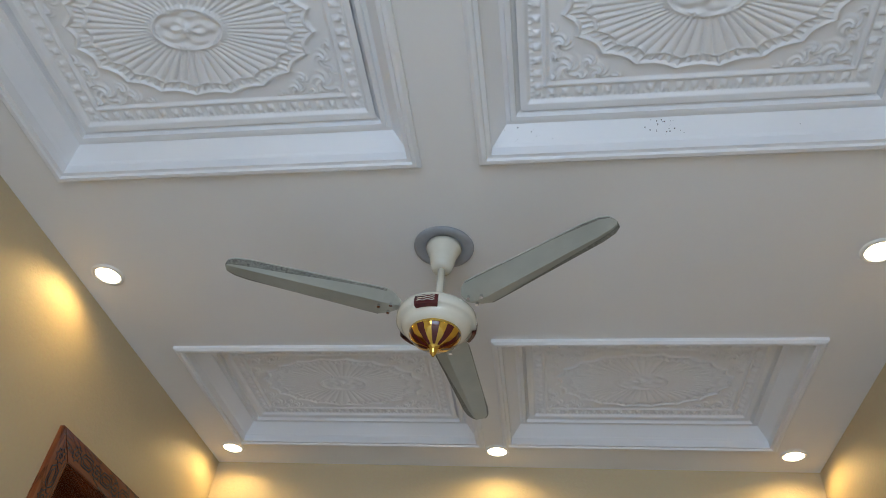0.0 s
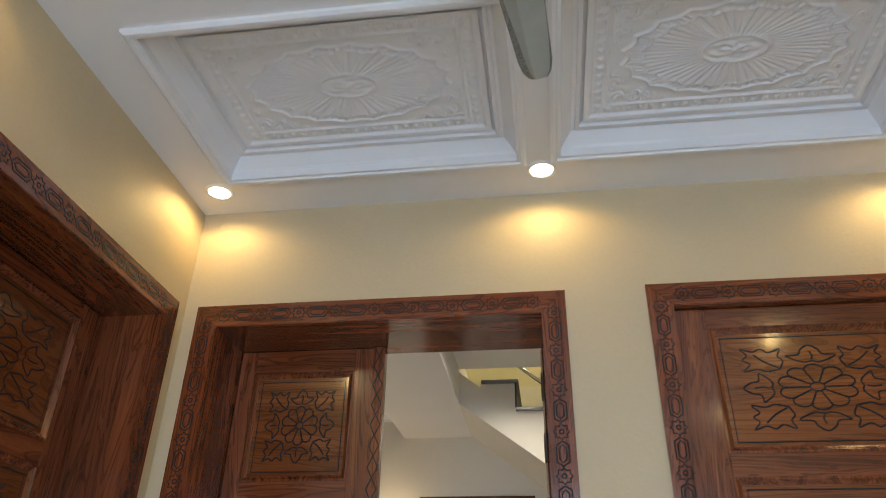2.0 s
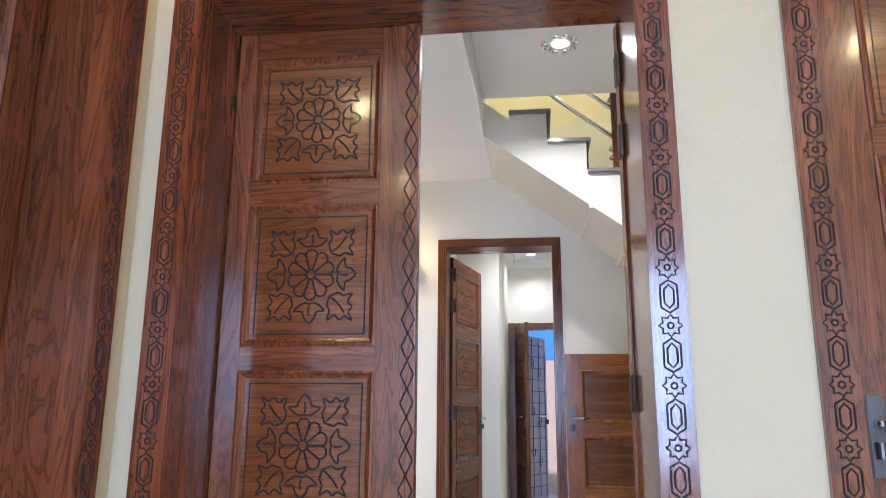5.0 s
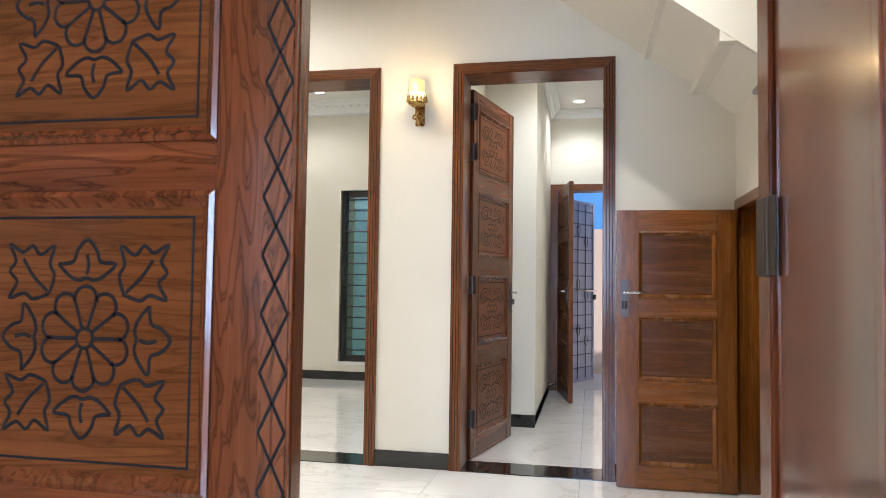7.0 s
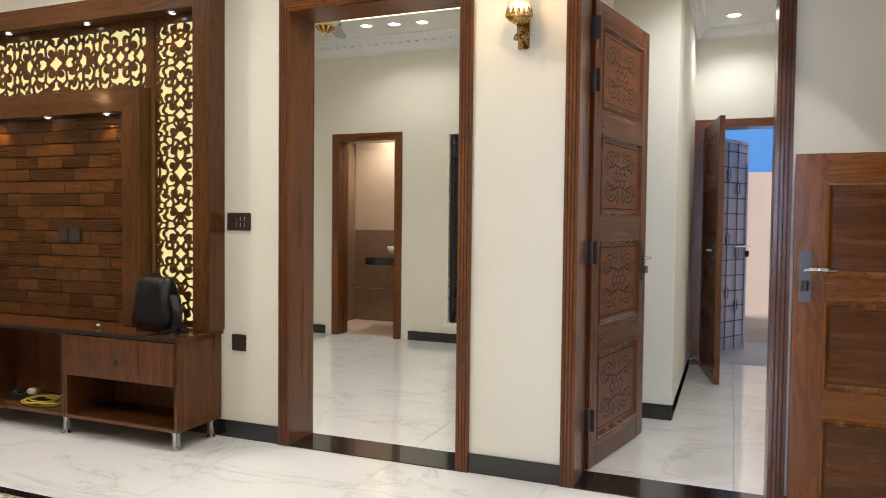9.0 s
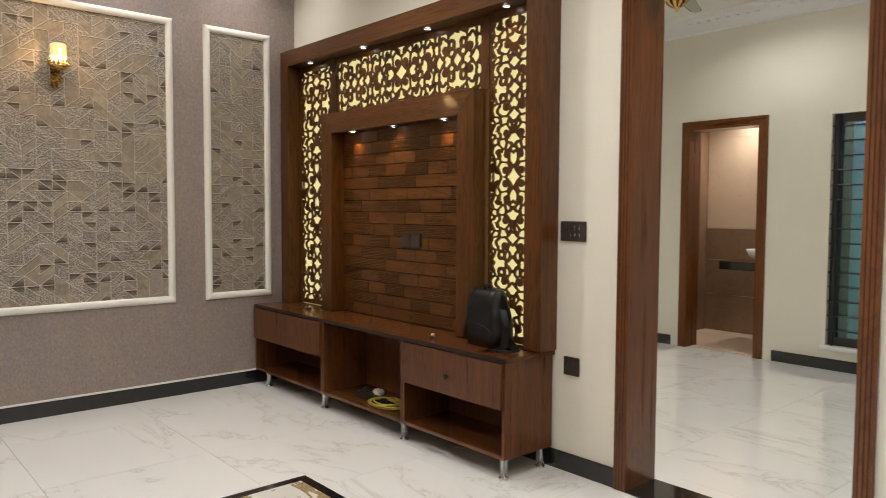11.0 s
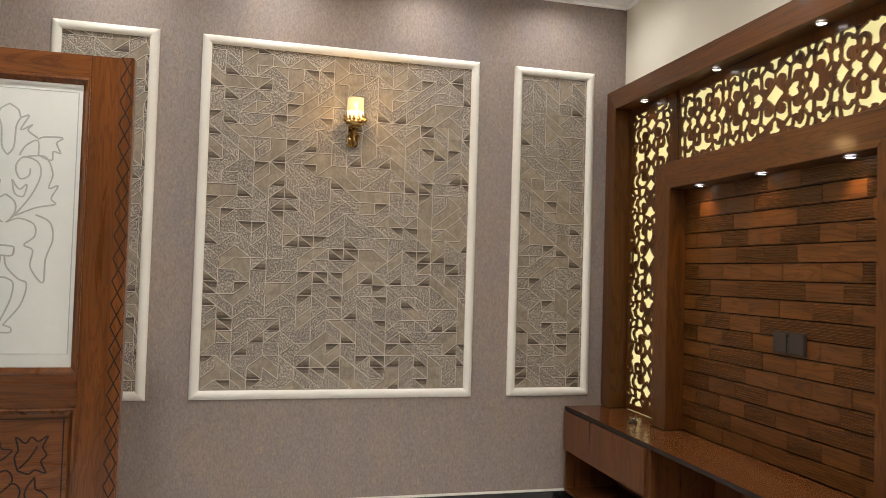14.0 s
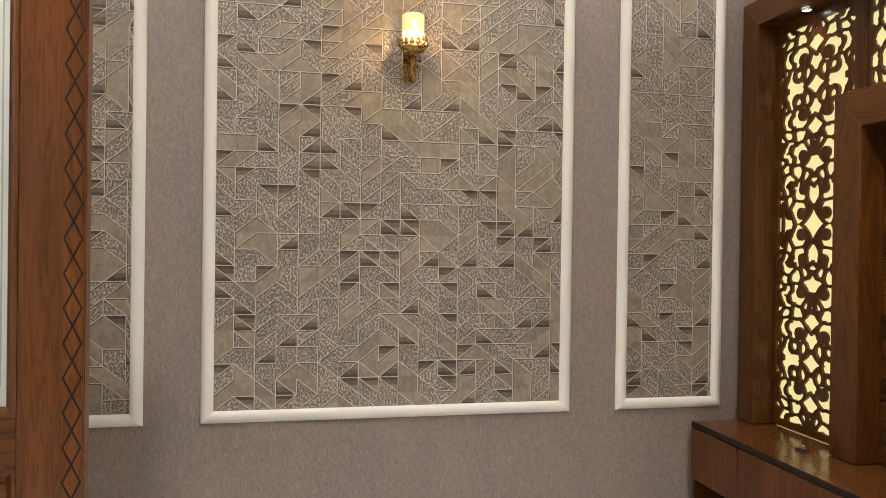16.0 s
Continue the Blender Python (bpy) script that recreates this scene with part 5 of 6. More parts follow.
# wooden blocks of the centre field
BX0, BX1, BZ0, BZ1 = MX0 + MWID, MX1 - MWID, UZ0, MZ1 - MWID
part("field_board", box_bm(BX0, BX1, 7.046, 7.05, BZ0, BZ1), GROOVE, unit)
rnd = random.Random(5)
courses = 16
ch = (BZ1 - BZ0) / courses
shared = {}
for j in range(courses):
    x = BX0 + 0.001
    first = True
    while x < BX1 - 0.002:
        w = rnd.choice((0.185, 0.2, 0.215)) if not first else (0.2 if j % 2 else 0.1) + rnd.choice((-0.015, 0, 0.015))
        first = False
        w = min(w, BX1 - x)
        if BX1 - x - w < 0.05:
            w = BX1 - x
        ribbed = rnd.random() < 0.42
        key = (round(w, 3), ribbed)
        if key not in shared:
            bm = box_bm(0.0003, w - 0.0003, -0.014, 0.0, 0.0026, ch - 0.0026, bev=0.001)
            if ribbed:
                bm.free()
                bm = bmesh.new()
                face = [(0.0, 0.0026), (-0.013, 0.0026)]
                for k in range(7):
                    z = 0.0075 + k * (ch - 0.015) / 6
                    face += [(-0.0128, z - 0.0028), (-0.0165, z - 0.0016), (-0.0165, z + 0.0016), (-0.0128, z + 0.0028)]
                face += [(-0.013, ch - 0.0026), (0.0, ch - 0.0026)]
                ends = [[bm.verts.new((x1, y1, z1)) for y1, z1 in face] for x1 in (0.0003, w - 0.0003)]
                for k in range(len(face)):
                    n = (k + 1) % len(face)
                    bm.faces.new((ends[0][k], ends[0][n], ends[1][n], ends[1][k]))
                bm.faces.new(ends[0])
                bm.faces.new(ends[1])
            shared[key] = mesh_of("wood_block", bm, BLOCK)
        b = new("wood_block", shared[key])
        b.parent = unit
        b.location = (x, 7.045 - rnd.choice((0, 0.001, 0.002)), BZ0 + j * ch)
        x += w
sock = part("double_socket", box_bm(-4.49, -4.30, 7.018, 7.026, 1.075, 1.165, bev=0.003), SWITCH, unit, "dark bronze double socket plate")
for k in (0, 1):
    part("socket_face", box_bm(-4.484 + 0.096 * k, -4.402 + 0.096 * k, 7.014, 7.0175, 1.082, 1.158, bev=0.002), BRONZE, sock)


def puck(x, z, at, watts):
    d = thing("spot_puck", pose(x, at, z), "tiny lit spotlight set in the unit's frame", "spotlight", "unit spotlights")
    part("rim", turned(bmesh.new(), [(0.026, 0.0), (0.026, -0.006), (0.02, -0.007), (0.018, -0.002)], 20, cap=False), STEEL, d, "", True)
    part("lens", turned(bmesh.new(), [(0.018, -0.001), (0.017, -0.004)], 20), LAMPC, d, "glowing lens")
    spot_lamp("puck_lamp", (x, at, z - 0.012), (x, at + 0.02, 0), watts, (1, 0.62, 0.25), 95, 0.7, 0.012)


for x in (-5.53, -4.86, -4.2, -3.56):
    puck(x, UZ1 - FW - 0.001, 6.985, 1.5)
for x in (-4.98, -4.53, -4.05):
    puck(x, BZ1 - 0.001, 6.985, 3.6)

# ---- low console under the unit ----
CX0, CX1, CY0, CZ = -5.862, -3.272, 6.70, 0.60
top = thing("worktop", pose(0, 0, 0), "long brown laminate console top with dark edge", "worktop")
part("slab", box_bm(CX0, CX1 + 0.006, CY0 - 0.006, YN - 0.001, CZ - 0.022, CZ, bev=0.002), LAMINATE_H, top)
part("edge_band", box_bm(CX0, CX1 + 0.0065, CY0 - 0.0075, CY0 - 0.0065, CZ - 0.021, CZ - 0.001), GROOVE, top, "dark edge band")
CB, DZ = 0.105, 0.36


def cabinet(x0, x1, drawer, knob, label, legs=()):
    c = thing("console_cabinet", pose(x0, CY0, 0), label, "cabinet", "console cabinets")
    w, d = x1 - x0, YN - 0.013 - CY0
    for a in (0.0005, w - 0.0185):
        part("side_panel", box_bm(a, a + 0.018, 0, d, CB, CZ - 0.022, bev=0.001), LAMINATE_V, c)
    part("bottom", box_bm(0.019, w - 0.019, 0.002, d, CB, CB + 0.018), LAMINATE_H, c)
    part("back_panel", box_bm(0.019, w - 0.019, d - 0.008, d, CB + 0.018, CZ - 0.022), LAMINATE_V, c)
    if drawer:
        part("shelf", box_bm(0.019, w - 0.019, 0.012, d - 0.009, DZ - 0.018, DZ), LAMINATE_H, c)
        front = part("drawer_front", box_bm(0.012, w - 0.012, -0.016, 0.0, DZ - 0.01, CZ - 0.026, bev=0.002), LAMINATE_V, c)
        if knob:
            k = part("knob", turned(bmesh.new(), [(0.006, 0.0), (0.006, 0.012), (0.015, 0.016), (0.015, 0.026), (0.011, 0.029)], 20), BRONZE, front, "round dark bronze knob", True)
            k.matrix_local = pose(w * 0.5, -0.016, 0.45, 90)
    for lx in legs:
        for ly in (0.035, 0.3):
            leg = part("leg", turned(bmesh.new(), [(0.02, 0.012), (0.02, 0.099), (0.03, 0.1), (0.03, 0.1045)], 20, (lx - x0, ly)), STEEL, c, "short round brushed steel leg", True)
            part("foot", turned(bmesh.new(), [(0.025, 0.0), (0.025, 0.009), (0.02, 0.012)], 20, (lx - x0, ly)), STEEL, leg, "", True)
    return c


cabinet(CX0, -4.918, True, False, "dark laminate console cabinet with drawer over open shelf", (-5.71, -4.94))
cabinet(-4.917, -4.07, False, False, "dark laminate open console bay holding cables", (-4.093,))
cabinet(-4.069, CX1, True, True, "dark laminate console cabinet with knobbed drawer over shelf", (-3.308,))
# ---- loose things on and in the console ----
bag = thing("backpack", pose(-3.58, 6.92, CZ, 6, 0, -4), "small black leather backpack leaning against the unit", "backpack")
bm = bmesh.new()
rows = []
SACK = ((0.0, 0.125, -0.07, 0.05), (0.012, 0.142, -0.085, 0.058), (0.06, 0.15, -0.097, 0.06), (0.11, 0.147, -0.092, 0.06), (0.16, 0.141, -0.086, 0.058), (0.2, 0.134, -0.072, 0.055), (0.24, 0.127, -0.058, 0.048), (0.272, 0.125, -0.046, 0.042), (0.292, 0.117, -0.03, 0.034), (0.298, 0.098, -0.014, 0.022))
for z, w, y0, y1 in SACK:
    ym, yr = (y0 + y1) / 2, (y1 - y0) / 2
    ring_v = []
    for k in range(40):
        t = 2 * math.pi * k / 40
        fold = 0.005 * math.sin(5 * t + 31 * z) + 0.0035 * math.sin(11 * t - 57 * z)
        if math.sin(t) < 0:
            crease = abs(abs(w * math.cos(t)) - 0.012 - 0.42 * max(0, z - 0.13))
            fold -= 0.016 * math.exp(-(crease / 0.014) ** 2) * (0.1 < z < 0.28)
        w1 = w * (0.95 - 0.25 * max(0, z - 0.12))
        ring_v.append(bm.verts.new(((w1 + fold) * math.copysign(abs(math.cos(t)) ** 0.5, math.cos(t)), ym + (yr + fold) * math.copysign(abs(math.sin(t)) ** 0.6, math.sin(t)), z)))
    rows.append(ring_v)
for a, b in zip(rows, rows[1:]):
    for k in range(40):
        bm.faces.new((a[k], a[(k + 1) % 40], b[(k + 1) % 40], b[k]))
bm.faces.new(rows[0])
bm.faces.new(rows[-1])
part("body", bm, BLACK, bag, "", True)
part("front_seam", tube(bmesh.new(), [(0.118 * math.cos(t), -0.092 - 0.012 * math.sin(t), 0.035 + 0.10 * max(0, math.sin(t)) ** 0.5) for t in [math.pi * k / 16 for k in range(17)]], 0.0025, 6), BLACK, bag, "piped pocket seam", True)
part("grab_loop", tube(bmesh.new(), [(-0.03, 0.0, 0.285), (-0.02, 0.0, 0.318), (0.02, 0.0, 0.318), (0.03, 0.0, 0.285)], 0.007, 8), BLACK, bag)
bm = bmesh.new()
for run in ([(0.13, -0.02, 0.2), (0.17, -0.04, 0.12), (0.175, -0.07, 0.03), (0.15, -0.11, 0.004), (0.06, -0.16, 0.004), (-0.01, -0.20, 0.003)], [(0.12, 0.0, 0.05), (0.19, -0.02, 0.02), (0.235, -0.05, 0.004), (0.2, -0.1, 0.004), (0.13, -0.13, 0.006)], [(0.19, -0.09, 0.02), (0.15, -0.15, 0.02), (0.09, -0.185, 0.006), (0.04, -0.205, 0.004)]):
    pts = [Vector(p) for p in run]
    fine = []
    for a, b in zip(pts, pts[1:]):
        fine += [a.lerp(b, t / 4) for t in range(4)]
    fine.append(pts[-1])
    prev = None
    for p in fine:
        pair = (bm.verts.new(p + Vector((0.017, 0.012, 0.004))), bm.verts.new(p + Vector((-0.017, -0.012, 0.01))))
        if prev:
            bm.faces.new((prev[0], prev[1], pair[1], pair[0]))
        prev = pair
bmesh.ops.solidify(bm, geom=bm.faces[:], thickness=0.003)
part("strap", bm, BLACK, bag, "black webbing strap")
part("buckle", box_bm(0.17, 0.22, -0.115, -0.075, 0.002, 0.022, bev=0.005), BLACKM, bag, "dark plastic buckle")

rnd = random.Random(9)
cab = thing("cable_coil", pose(-4.36, 6.80, CB + 0.018), "loosely coiled thin yellow cable lying in the console", "cable")
bm = bmesh.new()
pts = []
for k in range(95):
    a = k * 0.34
    pts.append((0.115 * math.cos(a) * (1 + 0.25 * math.sin(k * 0.11)) + 0.02 * math.sin(k * 0.07), 0.075 * math.sin(a) * (1 + 0.2 * math.cos(k * 0.13)), 0.006 + 0.03 * abs(math.sin(k * 0.045))))
tube(bm, pts, 0.0042, 6)
part("loops", bm, CABLE, cab, "", True)
strip = thing("power_strip", pose(-4.56, 6.85, CB + 0.018, 0, 0, 8), "black power strip with a white plug in the console", "power strip")
part("body", box_bm(-0.14, 0.14, -0.025, 0.025, 0, 0.035, bev=0.006), BLACKM, strip)
part("plug", box_bm(0.02, 0.09, -0.03, 0.02, 0.0355, 0.07, bev=0.01), CABLEW, strip, "white plastic plug")
part("plug", box_bm(-0.09, -0.04, -0.02, 0.02, 0.0355, 0.06, bev=0.008), BLACKM, strip)
part("lead", tube(bmesh.new(), [(0.14, 0, 0.015), (0.2, 0.04, 0.02), (0.28, 0.1, 0.08), (0.33, 0.14, 0.16)], 0.004, 6), CABLEW, strip)
for x, y in ((-5.36, 6.86), (-3.93, 6.80)):
    bit = thing("cable_clip", pose(x, y, CZ, 0, 0, 30), "small dark metal clip lying on the console top", "clip")
    bm = box_bm(-0.022, 0.022, -0.01, 0.01, 0, 0.012, bev=0.003)
    part("base", bm, BRONZE, bit)
    part("tongue", box_bm(-0.004, 0.018, -0.006, 0.006, 0.0125, 0.026, bev=0.003), STEEL, bit)


def plate(x0, x1, z0, z1, rockers, label):
    p = thing("switch_plate", pose((x0 + x1) / 2, YN, (z0 + z1) / 2), label, "switch", "wall switches")
    w, h = (x1 - x0) / 2, (z1 - z0) / 2
    body = part("plate", box_bm(-w, w, -0.010, -0.0005, -h, h, bev=0.003), SWITCH, p)
    for r, c, n in rockers:
        rw = (w - 0.02) / max(1, n) * 0.8
        part("rocker", box_bm(c * w - rw / 2, c * w + rw / 2, -0.014, -0.0105, r * h - 0.012, r * h + 0.012, bev=0.002), STEEL if n > 3 else BRONZE, body)


plate(-3.237, -3.080, 1.158, 1.256, [(r, c, 6) for r in (0.35, -0.35) for c in (-0.15, 0.2, 0.55)], "dark brown wall switch plate with metal rockers")
plate(-3.205, -3.110, 0.490, 0.582, [(0.3, -0.4, 3), (0.3, 0.4, 3)], "dark brown wall socket plate")
box_lid = thing("junction_cover", pose(XW, 6.79, 2.79, 0, 0, 90), "taupe papered junction box cover on the wall", "cover plate")
part("cover", box_bm(-0.06, 0.06, -0.004, -0.0005, -0.025, 0.025, bev=0.001), TAUPE, box_lid)

# ---- glazed door leaf by the feature wall ----
GD = panel_door("glazed_door", pose(-4.855, 3.615, 0.005, 0, 0, 90), 0.81, 2.15, 0.045, [(0.935, 2.06), (0.13, 0.81)], "brown wooden door with etched frosted glass, standing open", FLOWER, (0.1, 0.155), None, "front", (PINE_V, PINE_H, PINE_H), {0})
bm = bmesh.new()
GX, GZ = 0.378, 1.46
place = lambda u, v, h: (u, 0.0185 - h, v)
def stroke(pts, w=0.004, mirror=True):
    for s in (1, -1) if mirror else (1,):
        ribbon(bm, [(GX + s * u, GZ + v) for u, v in pts], w, place, 0.0006)
stroke([(-0.235, -0.45), (0.235, -0.45), (0.235, 0.545), (-0.235, 0.545), (-0.235, -0.45)], 0.004, False)
for pts in ([(0, -0.37), (0.037, -0.37), (0.037, -0.352), (0.018, -0.345), (0.018, -0.335), (0.068, -0.266), (0.085, -0.19), (0.055, -0.17), (0.015, -0.127), (0.006, -0.084)],
            [(0, -0.33), (0.032, -0.25), (0.04, -0.19), (0.02, -0.17), (0, -0.165)], [(0, -0.046), (0.033, -0.05), (0.037, -0.065), (0.03, -0.084), (0, -0.084)],
            [(0.005, 0.04), (0.05, 0.056), (0.1, 0.036), (0.105, -0.009), (0.07, -0.043), (0.1, -0.062), (0.095, -0.127), (0.14, -0.183), (0.145, -0.095), (0.167, -0.019), (0.155, 0.045), (0.105, 0.072)],
            [(0.025, 0.056), (0.085, 0.142), (0.115, 0.217), (0.105, 0.27), (0.055, 0.287), (0.03, 0.25), (0.045, 0.206), (0.075, 0.217), (0.08, 0.245)],
            [(0.055, 0.287), (0.1, 0.295), (0.135, 0.287), (0.157, 0.228), (0.145, 0.174), (0.177, 0.185), (0.155, 0.136), (0.17, 0.115), (0.105, 0.099), (0.035, 0.066)],
            [(0.04, 0.292), (0.06, 0.33), (0.1, 0.352), (0.105, 0.298)], [(0.1, 0.357), (0.125, 0.368), (0.185, 0.368), (0.165, 0.346), (0.18, 0.309), (0.155, 0.314), (0.15, 0.28), (0.105, 0.298)],
            [(0, 0.486), (0.03, 0.464), (0.04, 0.437), (0.067, 0.445), (0.04, 0.389), (0.08, 0.411), (0.065, 0.389), (0.1, 0.362)],
            [(0, 0.292), (0.02, 0.325), (0.025, 0.4), (0.04, 0.437)], [(0.02, 0.2), (0.045, 0.165), (0.07, 0.185), (0.06, 0.14), (0.03, 0.15), (0.02, 0.2)], [(0, 0.145), (0.03, 0.12), (0.035, 0.08), (0.01, 0.04)]):
    stroke(smooth_run(pts, 5), 0.0062)
part("etched_vase", bm, ETCH, GD, "grey etched vase and leaves on the glass")
door_frame("door_7", pose(0, YS, 0, 0, 0, 180), 3.97, 4.82, 2.17, 0.07, 0.2, "brown wooden doorway frame", False, 0.015, BROWN)

# ---- chandelier ----
ch_x, ch_y = -3.8, 5.21
lamp = thing("chandelier", pose(ch_x, ch_y, ZL), "gold crystal chandelier hanging from the ceiling", "chandelier")
part("ceiling_cup", turned(bmesh.new(), [(0.07, 0), (0.065, -0.02), (0.02, -0.045)], 24), GOLD, lamp, "", True)
part("chain", tube(bmesh.new(), [(0, 0, -0.04), (0, 0, -0.495)], 0.006, 8), GOLD, lamp)
for r, z in ((0.2, -0.585), (0.17, -0.665), (0.135, -0.745), (0.1, -0.825), (0.055, -0.9)):
    part("ring", turned(bmesh.new(), [(r, z), (r + 0.006, z - 0.01), (r, z - 0.02), (r - 0.006, z - 0.01), (r, z)], 32, cap=False), GOLD, lamp, "", True)
    n = int(r * 170)
    for k in range(n):
        a = 2 * math.pi * k / n
        # every second drop glows by itself, in place of bulbs shining through crystal
        part("crystal_drop", turned(bmesh.new(), [(0.003, z - 0.02), (0.011, z - 0.034), (0.013, z - 0.055), (0.009, z - 0.07), (0.002, z - 0.08)], 8, (r * math.cos(a), r * math.sin(a))), AMBER if (k + int(r * 100)) % 2 else CLEAR, lamp, "", True)
part("stem", turned(bmesh.new(), [(0.012, -0.49), (0.02, -0.545), (0.012, -0.735), (0.03, -0.845), (0.005, -0.905)], 16), GOLD, lamp, "", True)

# ---- bedroom beyond the first doorway ----
cut_wall("wall_15", OFFWHITE, "off-white bedroom wall with bathroom doorway and tall window", "x", YB, YB + 0.2, -6.2, -1.4, 3.3, [(-4.577, -3.879, 0, 2.09), (-3.295, -2.55, 0.2, 2.11)])
solid("wall_16", box_bm(-6.2, -6.0, YN2, YB, 0, 3.3), OFFWHITE, "off-white bedroom side wall")
solid("wall_17", box_bm(-1.56, -1.36, YN2, YB, 0, 3.3), OFFWHITE, "off-white partition wall")
bm = bmesh.new()
bx(bm, -6.0, -1.56, 9.7, YB, 3.08, 3.25)
bx(bm, -6.0, -1.56, YN2, 8.0, 3.08, 3.25)
bx(bm, -6.0, -1.56, 8.0, 9.7, 3.2, 3.25)
solid("ceiling_bedroom", bm, CEIL, "white bedroom ceiling with a shallow tray")
solid("trim_cove_light", box_bm(-5.6, -1.8, 9.691, 9.6985, 3.083, 3.11), LEDLINE, "warm light strip along the ceiling tray")
cornice("trim_cornice_5", ("x", YB, -6.0, -1.56, -1), "white moulded gypsum cornice with relief", 0.28, 0.12, 3.08)
door_frame("door_8", pose(0, YB, 0), -4.557, -3.897, 2.07, 0.082, 0.19, "brown wooden bathroom door frame", False, 0.02, BROWN)
for x, y in SPOTS_BEDROOM:
    downlight((x, y, 3.08), LAMPC, 0.05)
win = thing("window_2", pose(0, YB, 0), "tall narrow black window with horizontal security bars", "window", "", "structure")
for x0, x1, z0, z1 in ((-3.295, -3.235, 0.2, 2.11), (-2.66, -2.55, 0.2, 2.11), (-3.235, -2.66, 0.2, 0.27), (-3.235, -2.66, 2.04, 2.11)):
    part("window_frame", box_bm(x0, x1, 0.05, 0.1, z0, z1, bev=0.004), BLACKM, win)
part("pane", box_bm(-3.235, -2.66, 0.07, 0.076, 0.27, 2.04), TEAL, win).visible_shadow = False
part("window_sill", box_bm(-3.33, -2.52, -0.03, 0.05, 0.17, 0.198, bev=0.004), GYPSUM, win)
for k in range(15):
    z = 0.33 + k * 0.12
    part("bar", tube(bmesh.new(), [(-3.294, 0.02, z), (-2.551, 0.02, z)], 0.006, 8), BLACKM, win)
part("bar", tube(bmesh.new(), [(-3.25, 0.02, 0.201), (-3.25, 0.02, 2.109)], 0.009, 8), BLACKM, win)

# bathroom with tiled walls
wall18 = solid("wall_18", box_bm(-5.0, -3.3, 11.7, 11.8, 0, 2.6), TILE_L, "tiled bathroom wall")
zs = [(0.0, 0.40, TILE_B), (0.40, 0.78, TILE_B), (0.78, 1.12, TILE_B), (1.12, 1.44, TILE_L), (1.44, 1.77, TILE_L), (1.77, 2.1, TILE_L), (2.1, 2.45, TILE_L)]
for n, (z0, z1, mt) in enumerate(zs):
    for x0 in (-5.0, -4.4, -3.8):
        tile = part("tile", box_bm(x0 + 0.002, x0 + 0.598, 11.69, 11.7, z0 + 0.002, z1 - 0.002, bev=0.002), mt, wall18)
        if n in (2, 4):
            bm = bmesh.new()
            for cx in (0.15, 0.45):
                for k in range(8):
                    a = radians(45 * k)
                    ribbon(bm, [(x0 + cx + 0.02 * math.cos(a), (z0 + z1) / 2 + 0.02 * math.sin(a)), (x0 + cx + 0.14 * math.cos(a), (z0 + z1) / 2 + 0.14 * math.sin(a))], 0.006, lambda u, v, h: (u, 11.69 - h, v), 0.001)
            part("relief_petals", bm, mt, tile)
solid("wall_19", box_bm(-5.1, -5.0, YB + 0.2, 11.8, 0, 2.6), TILE_B, "brown tiled bathroom side wall")
solid("wall_20", box_bm(-3.3, -3.2, YB + 0.2, 11.8, 0, 2.6), TILE_B, "brown tiled bathroom side wall")
# pale sheet added so that the teal pane of window_2 looks onto something bright
solid("wall_28", box_bm(-3.199, -3.191, YB + 0.203, 11.8, 0, 2.6), OFFWHITE, "off-white sheet added outside to brighten the teal window pane")
solid("ceiling_bath", box_bm(-5.1, -3.2, YB + 0.2, 11.8, 2.55, 2.65), CEIL, "white bathroom ceiling")
basin = thing("wash_basin", pose(-4.1, 11.2, 0), "black counter with a small white basin and chrome tap", "wash basin")
part("counter", box_bm(-0.36, 0.799, -0.25, 0.25, 0.74, 0.82, bev=0.006), GRANITE, basin, "black counter slab")
part("bowl", turned(bmesh.new(), [(0.08, 0.821), (0.16, 0.87), (0.19, 0.94), (0.18, 0.94), (0.15, 0.88), (0.06, 0.84)], 28, (0.0, 0.0)), GYPSUM, basin, "white ceramic bowl", True)
part("tap", tube(bmesh.new(), [(0.0, 0.2, 0.82), (0.0, 0.2, 1.05), (0.0, 0.12, 1.08), (0.0, 0.08, 1.03)], 0.012, 10), STEEL, basin, "chrome tap", True)
part("wall_bracket", box_bm(0.65, 0.799, -0.2, 0.2, 0.5, 0.7395), BLACKM, basin)

# ---- corridor and yard beyond the second doorway ----
solid("wall_21", box_bm(-1.36, -0.955, 8.438, 10.62, 0, 3.3), OFFWHITE, "off-white corridor wall")
solid("wall_22", box_bm(0.3, 0.5, YN2, 10.62, 0, 3.3), OFFWHITE, "off-white corridor side wall")
cut_wall("wall_23", OFFWHITE, "off-white wall with the back door", "x", 10.42, 10.62, -0.955, 0.3, 3.3, [(-0.90, -0.05, 0, 2.07)])
solid("ceiling_corridor", box_bm(-1.36, 0.5, YN2, 10.62, 2.89, 3.25), CEIL, "white corridor ceiling")
cornice("trim_cornice_6", ("x", 10.42, -0.955, 0.3, -1), "white plain corridor cornice", 0.1, 0.08, 2.89, False)
cornice("trim_cornice_7", ("y", -0.955, 8.438, 10.42, 1), "white plain corridor cornice", 0.1, 0.08, 2.89, False)
downlight((-0.66, 10.0, 2.89), LAMPC, 0.05)
# fitting for the added near lamp, out of view
downlight((-0.45, 7.95, 2.89), LAMPC, 0.05)
door_frame("door_9", pose(0, 10.42, 0), -0.885, -0.07, 2.055, 0.07, 0.19, "brown wooden back door frame", False, 0.015, BROWN)
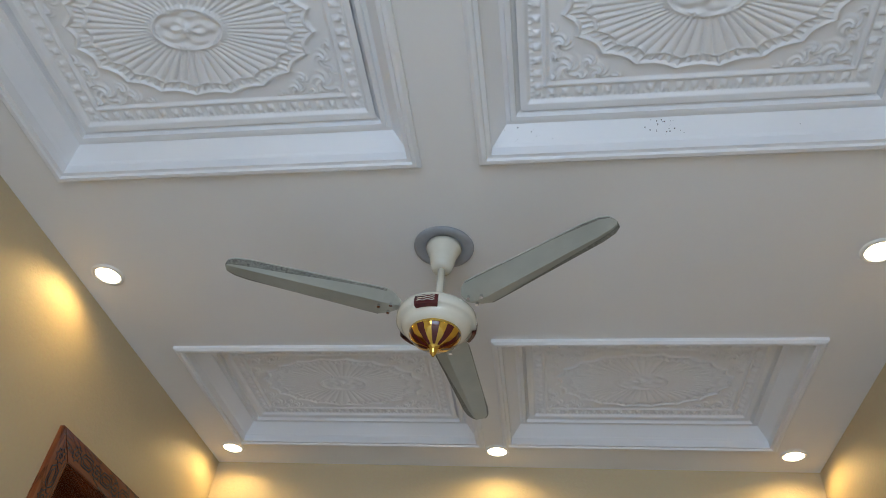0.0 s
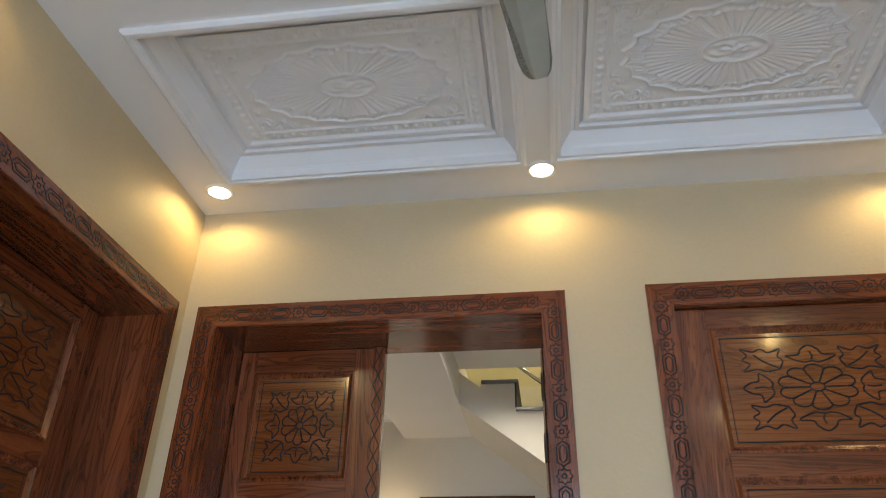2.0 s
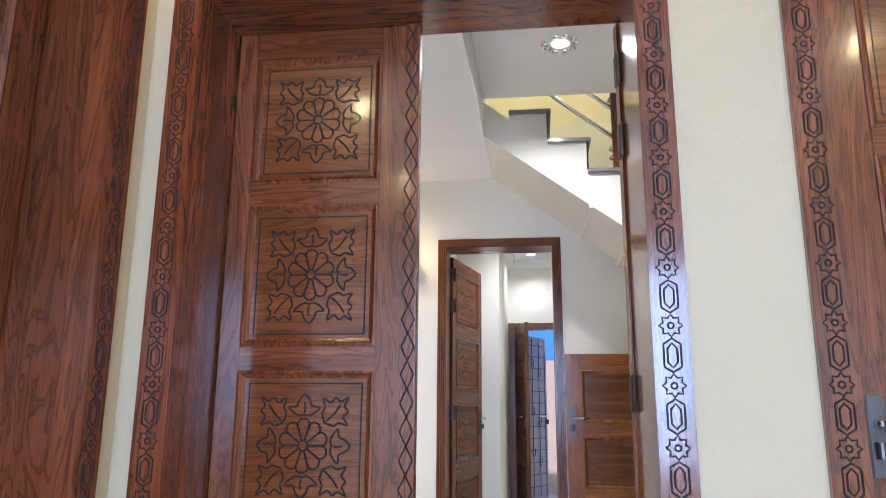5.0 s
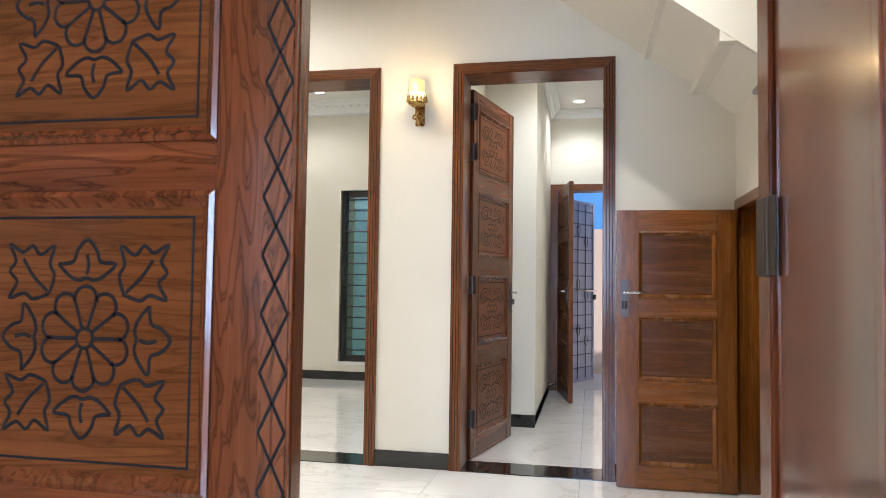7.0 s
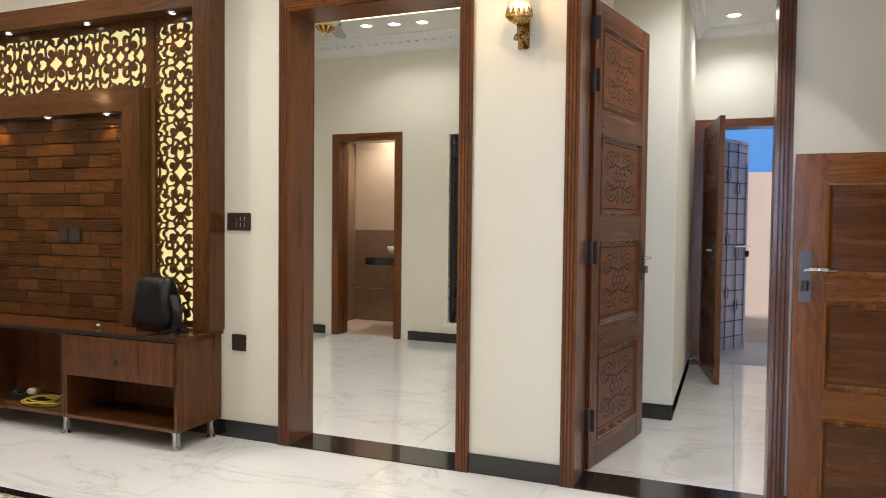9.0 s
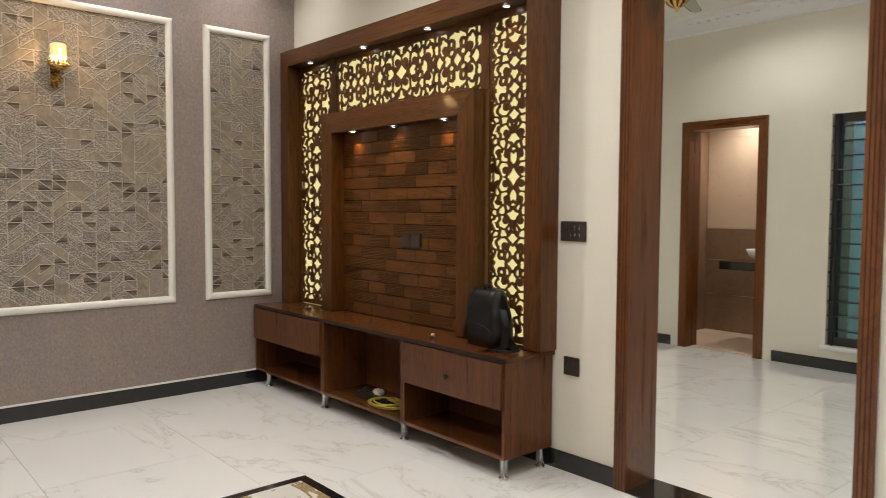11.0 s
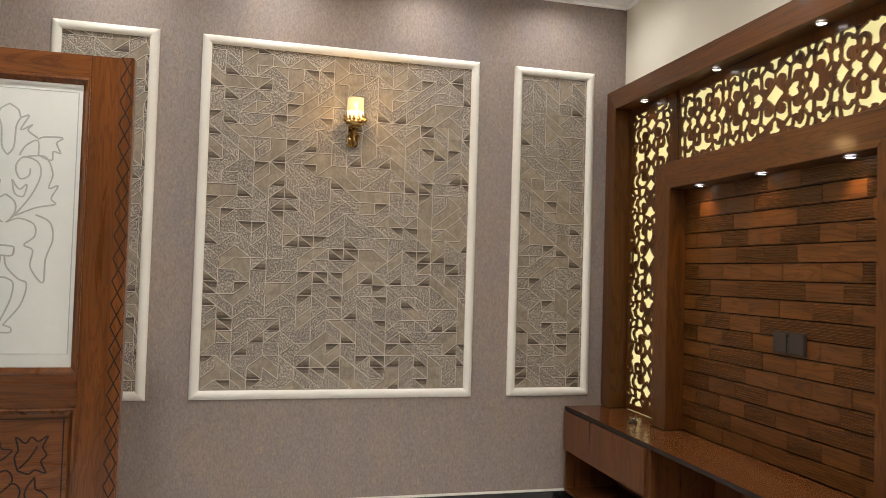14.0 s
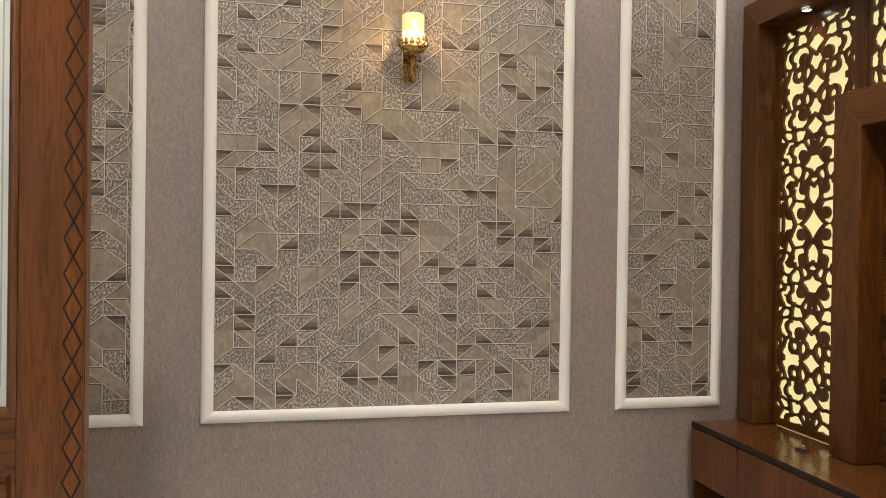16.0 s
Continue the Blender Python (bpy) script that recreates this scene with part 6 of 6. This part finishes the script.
panel_door("panelled_back_door", pose(-0.88, 10.40, 0.005, 0, 0, -80), 0.80, 2.04, 0.042, [(1.62, 1.93), (1.13, 1.5), (0.62, 1.0), (0.13, 0.5)], "brown wooden back door with pale edge, standing open", None, (0.1, 0.1), (0.74, 1.0, -1), "", (PINE_V, PINE_H, PINE_H))
stop = thing("door_stop", pose(-0.955, 10.1, 0.11), "small chrome wall-mounted door stop", "door stop")
part("stem", turned(bmesh.new(), [(0.02, 0.0), (0.012, 0.008), (0.012, 0.06), (0.018, 0.062), (0.018, 0.075)], 16), STEEL, stop, "", True)
stop.matrix_world = pose(-0.955, 10.1, 0.11, 0, 90, 0)
gate = thing("security_gate", pose(-0.87, 10.66, 0.02, 0, 0, 62), "grey steel mesh security gate with ring ornaments, open", "gate")
for x0, x1, z0, z1 in ((0, 0.03, 0, 2.0), (0.72, 0.75, 0, 2.0), (0.0305, 0.7195, 0, 0.03), (0.0305, 0.7195, 1.97, 2.0)):
    part("gate_frame", box_bm(x0, x1, -0.015, 0.015, z0, z1), GATEM, gate)
part("mesh_sheet", box_bm(0.03, 0.72, -0.002, 0.002, 0.03, 1.97), GATEM, gate, "dull grey perforated sheet")
for k in range(13):
    part("cross_bar", tube(bmesh.new(), [(0.0301, -0.008, 0.15 + k * 0.145), (0.7199, -0.008, 0.15 + k * 0.145)], 0.005, 6), BLACKM, gate)
for x in (0.2, 0.375, 0.55):
    part("upright", tube(bmesh.new(), [(x, -0.014, 0.0301), (x, -0.014, 1.9699)], 0.005, 6), BLACKM, gate)
    for z in (0.45, 0.95, 1.55):
        zz = z + (0.12 if x == 0.375 else 0)
        part("ring_ornament", tube(bmesh.new(), [(x + 0.035 * math.cos(a), -0.02, zz + 0.06 * math.sin(a)) for a in [2 * math.pi * k / 20 for k in range(21)]], 0.004, 6), BLACKM, gate)
lock = part("bolt", tube(bmesh.new(), [(0.5, -0.03, 1.0), (0.78, -0.03, 1.0)], 0.01, 8), STEEL, gate, "steel sliding bolt")
part("padlock", box_bm(0.70, 0.74, -0.05, -0.025, 0.9, 0.96, bev=0.006), BLACKM, lock)
solid("wall_24", box_bm(-3.19, 2.5, 12.0, 12.2, 0.0, 1.78), PEACH, "peach painted yard boundary wall")
solid("trim_yard_base", box_bm(-3.2, 2.5, 11.985, 11.999, 0.0, 0.14), TILE_L, "beige tile band at the yard wall's foot")
# added backdrop that fills the view above the yard wall with blue
solid("wall_25", box_bm(-6, 5, 13.2, 13.4, 0.0, 6), BLUE, "plain blue backdrop added behind the yard wall")
solid("pavement_yard", box_bm(-3.19, 5, 10.62, 13.2, -0.1, 0.0), PAVE, "grey yard paving")
solid("ground", box_bm(-60, 60, -60, 60, -0.3, -0.12), PAVE, "plain ground around the house")

# ---- floors ----
solid("floor", box_bm(-6.2, 1.6, -2.2, 10.62, -0.1, -0.012), GRANITE, "dark floor bed below the marble tiles")
solid("floor_bath", box_bm(-5.1, -3.2, 10.6205, 11.8, -0.1, 0.0), TILE_L, "brown tiled bathroom floor")
IX0, IX1, IY0, IY1 = -3.97, -2.93, 4.98, 6.02
inlay = thing("trim_floor_inlay", pose(0, 0, 0), "square floor inlay of gold veined marble with black border", "floor inlay", "", "structure")
bm = bmesh.new()
for x0, x1, y0, y1 in ((IX0, IX1, IY0, IY0 + 0.05), (IX0, IX1, IY1 - 0.05, IY1), (IX0, IX0 + 0.05, IY0 + 0.05, IY1 - 0.05), (IX1 - 0.05, IX1, IY0 + 0.05, IY1 - 0.05)):
    part("border", box_bm(x0, x1, y0, y1, -0.011, 0.0035), GRANITE, inlay, "black granite border")
part("centre_slab", box_bm(IX0 + 0.0505, IX1 - 0.0505, IY0 + 0.0505, IY1 - 0.0505, -0.011, 0.0035), GOLDMARBLE, inlay, "white marble with gold and brown veins")
floor = bpy.data.objects["floor"]
TW = 0.8
TILE = mesh_of("floor_tile", box_bm(0.0007, TW - 0.0007, 0.0007, TW - 0.0007, -0.011, 0.0, bev=0.0006), MARBLE)
for i in range(10):
    for j in range(9):
        x, y = -6.2 + i * TW, YS - 0.2 + j * TW
        t = new("marble_tile", TILE)
        t.parent = floor
        t.location = (x, y, 0)
        if (i + j) % 2:
            t.rotation_euler = (0, 0, math.pi)
            t.location = (x + TW, y + TW, 0)
part("lobby_tiles", box_bm(-6.2, 1.6, -2.2, YS - 0.2, -0.011, 0.0), MARBLE, floor)
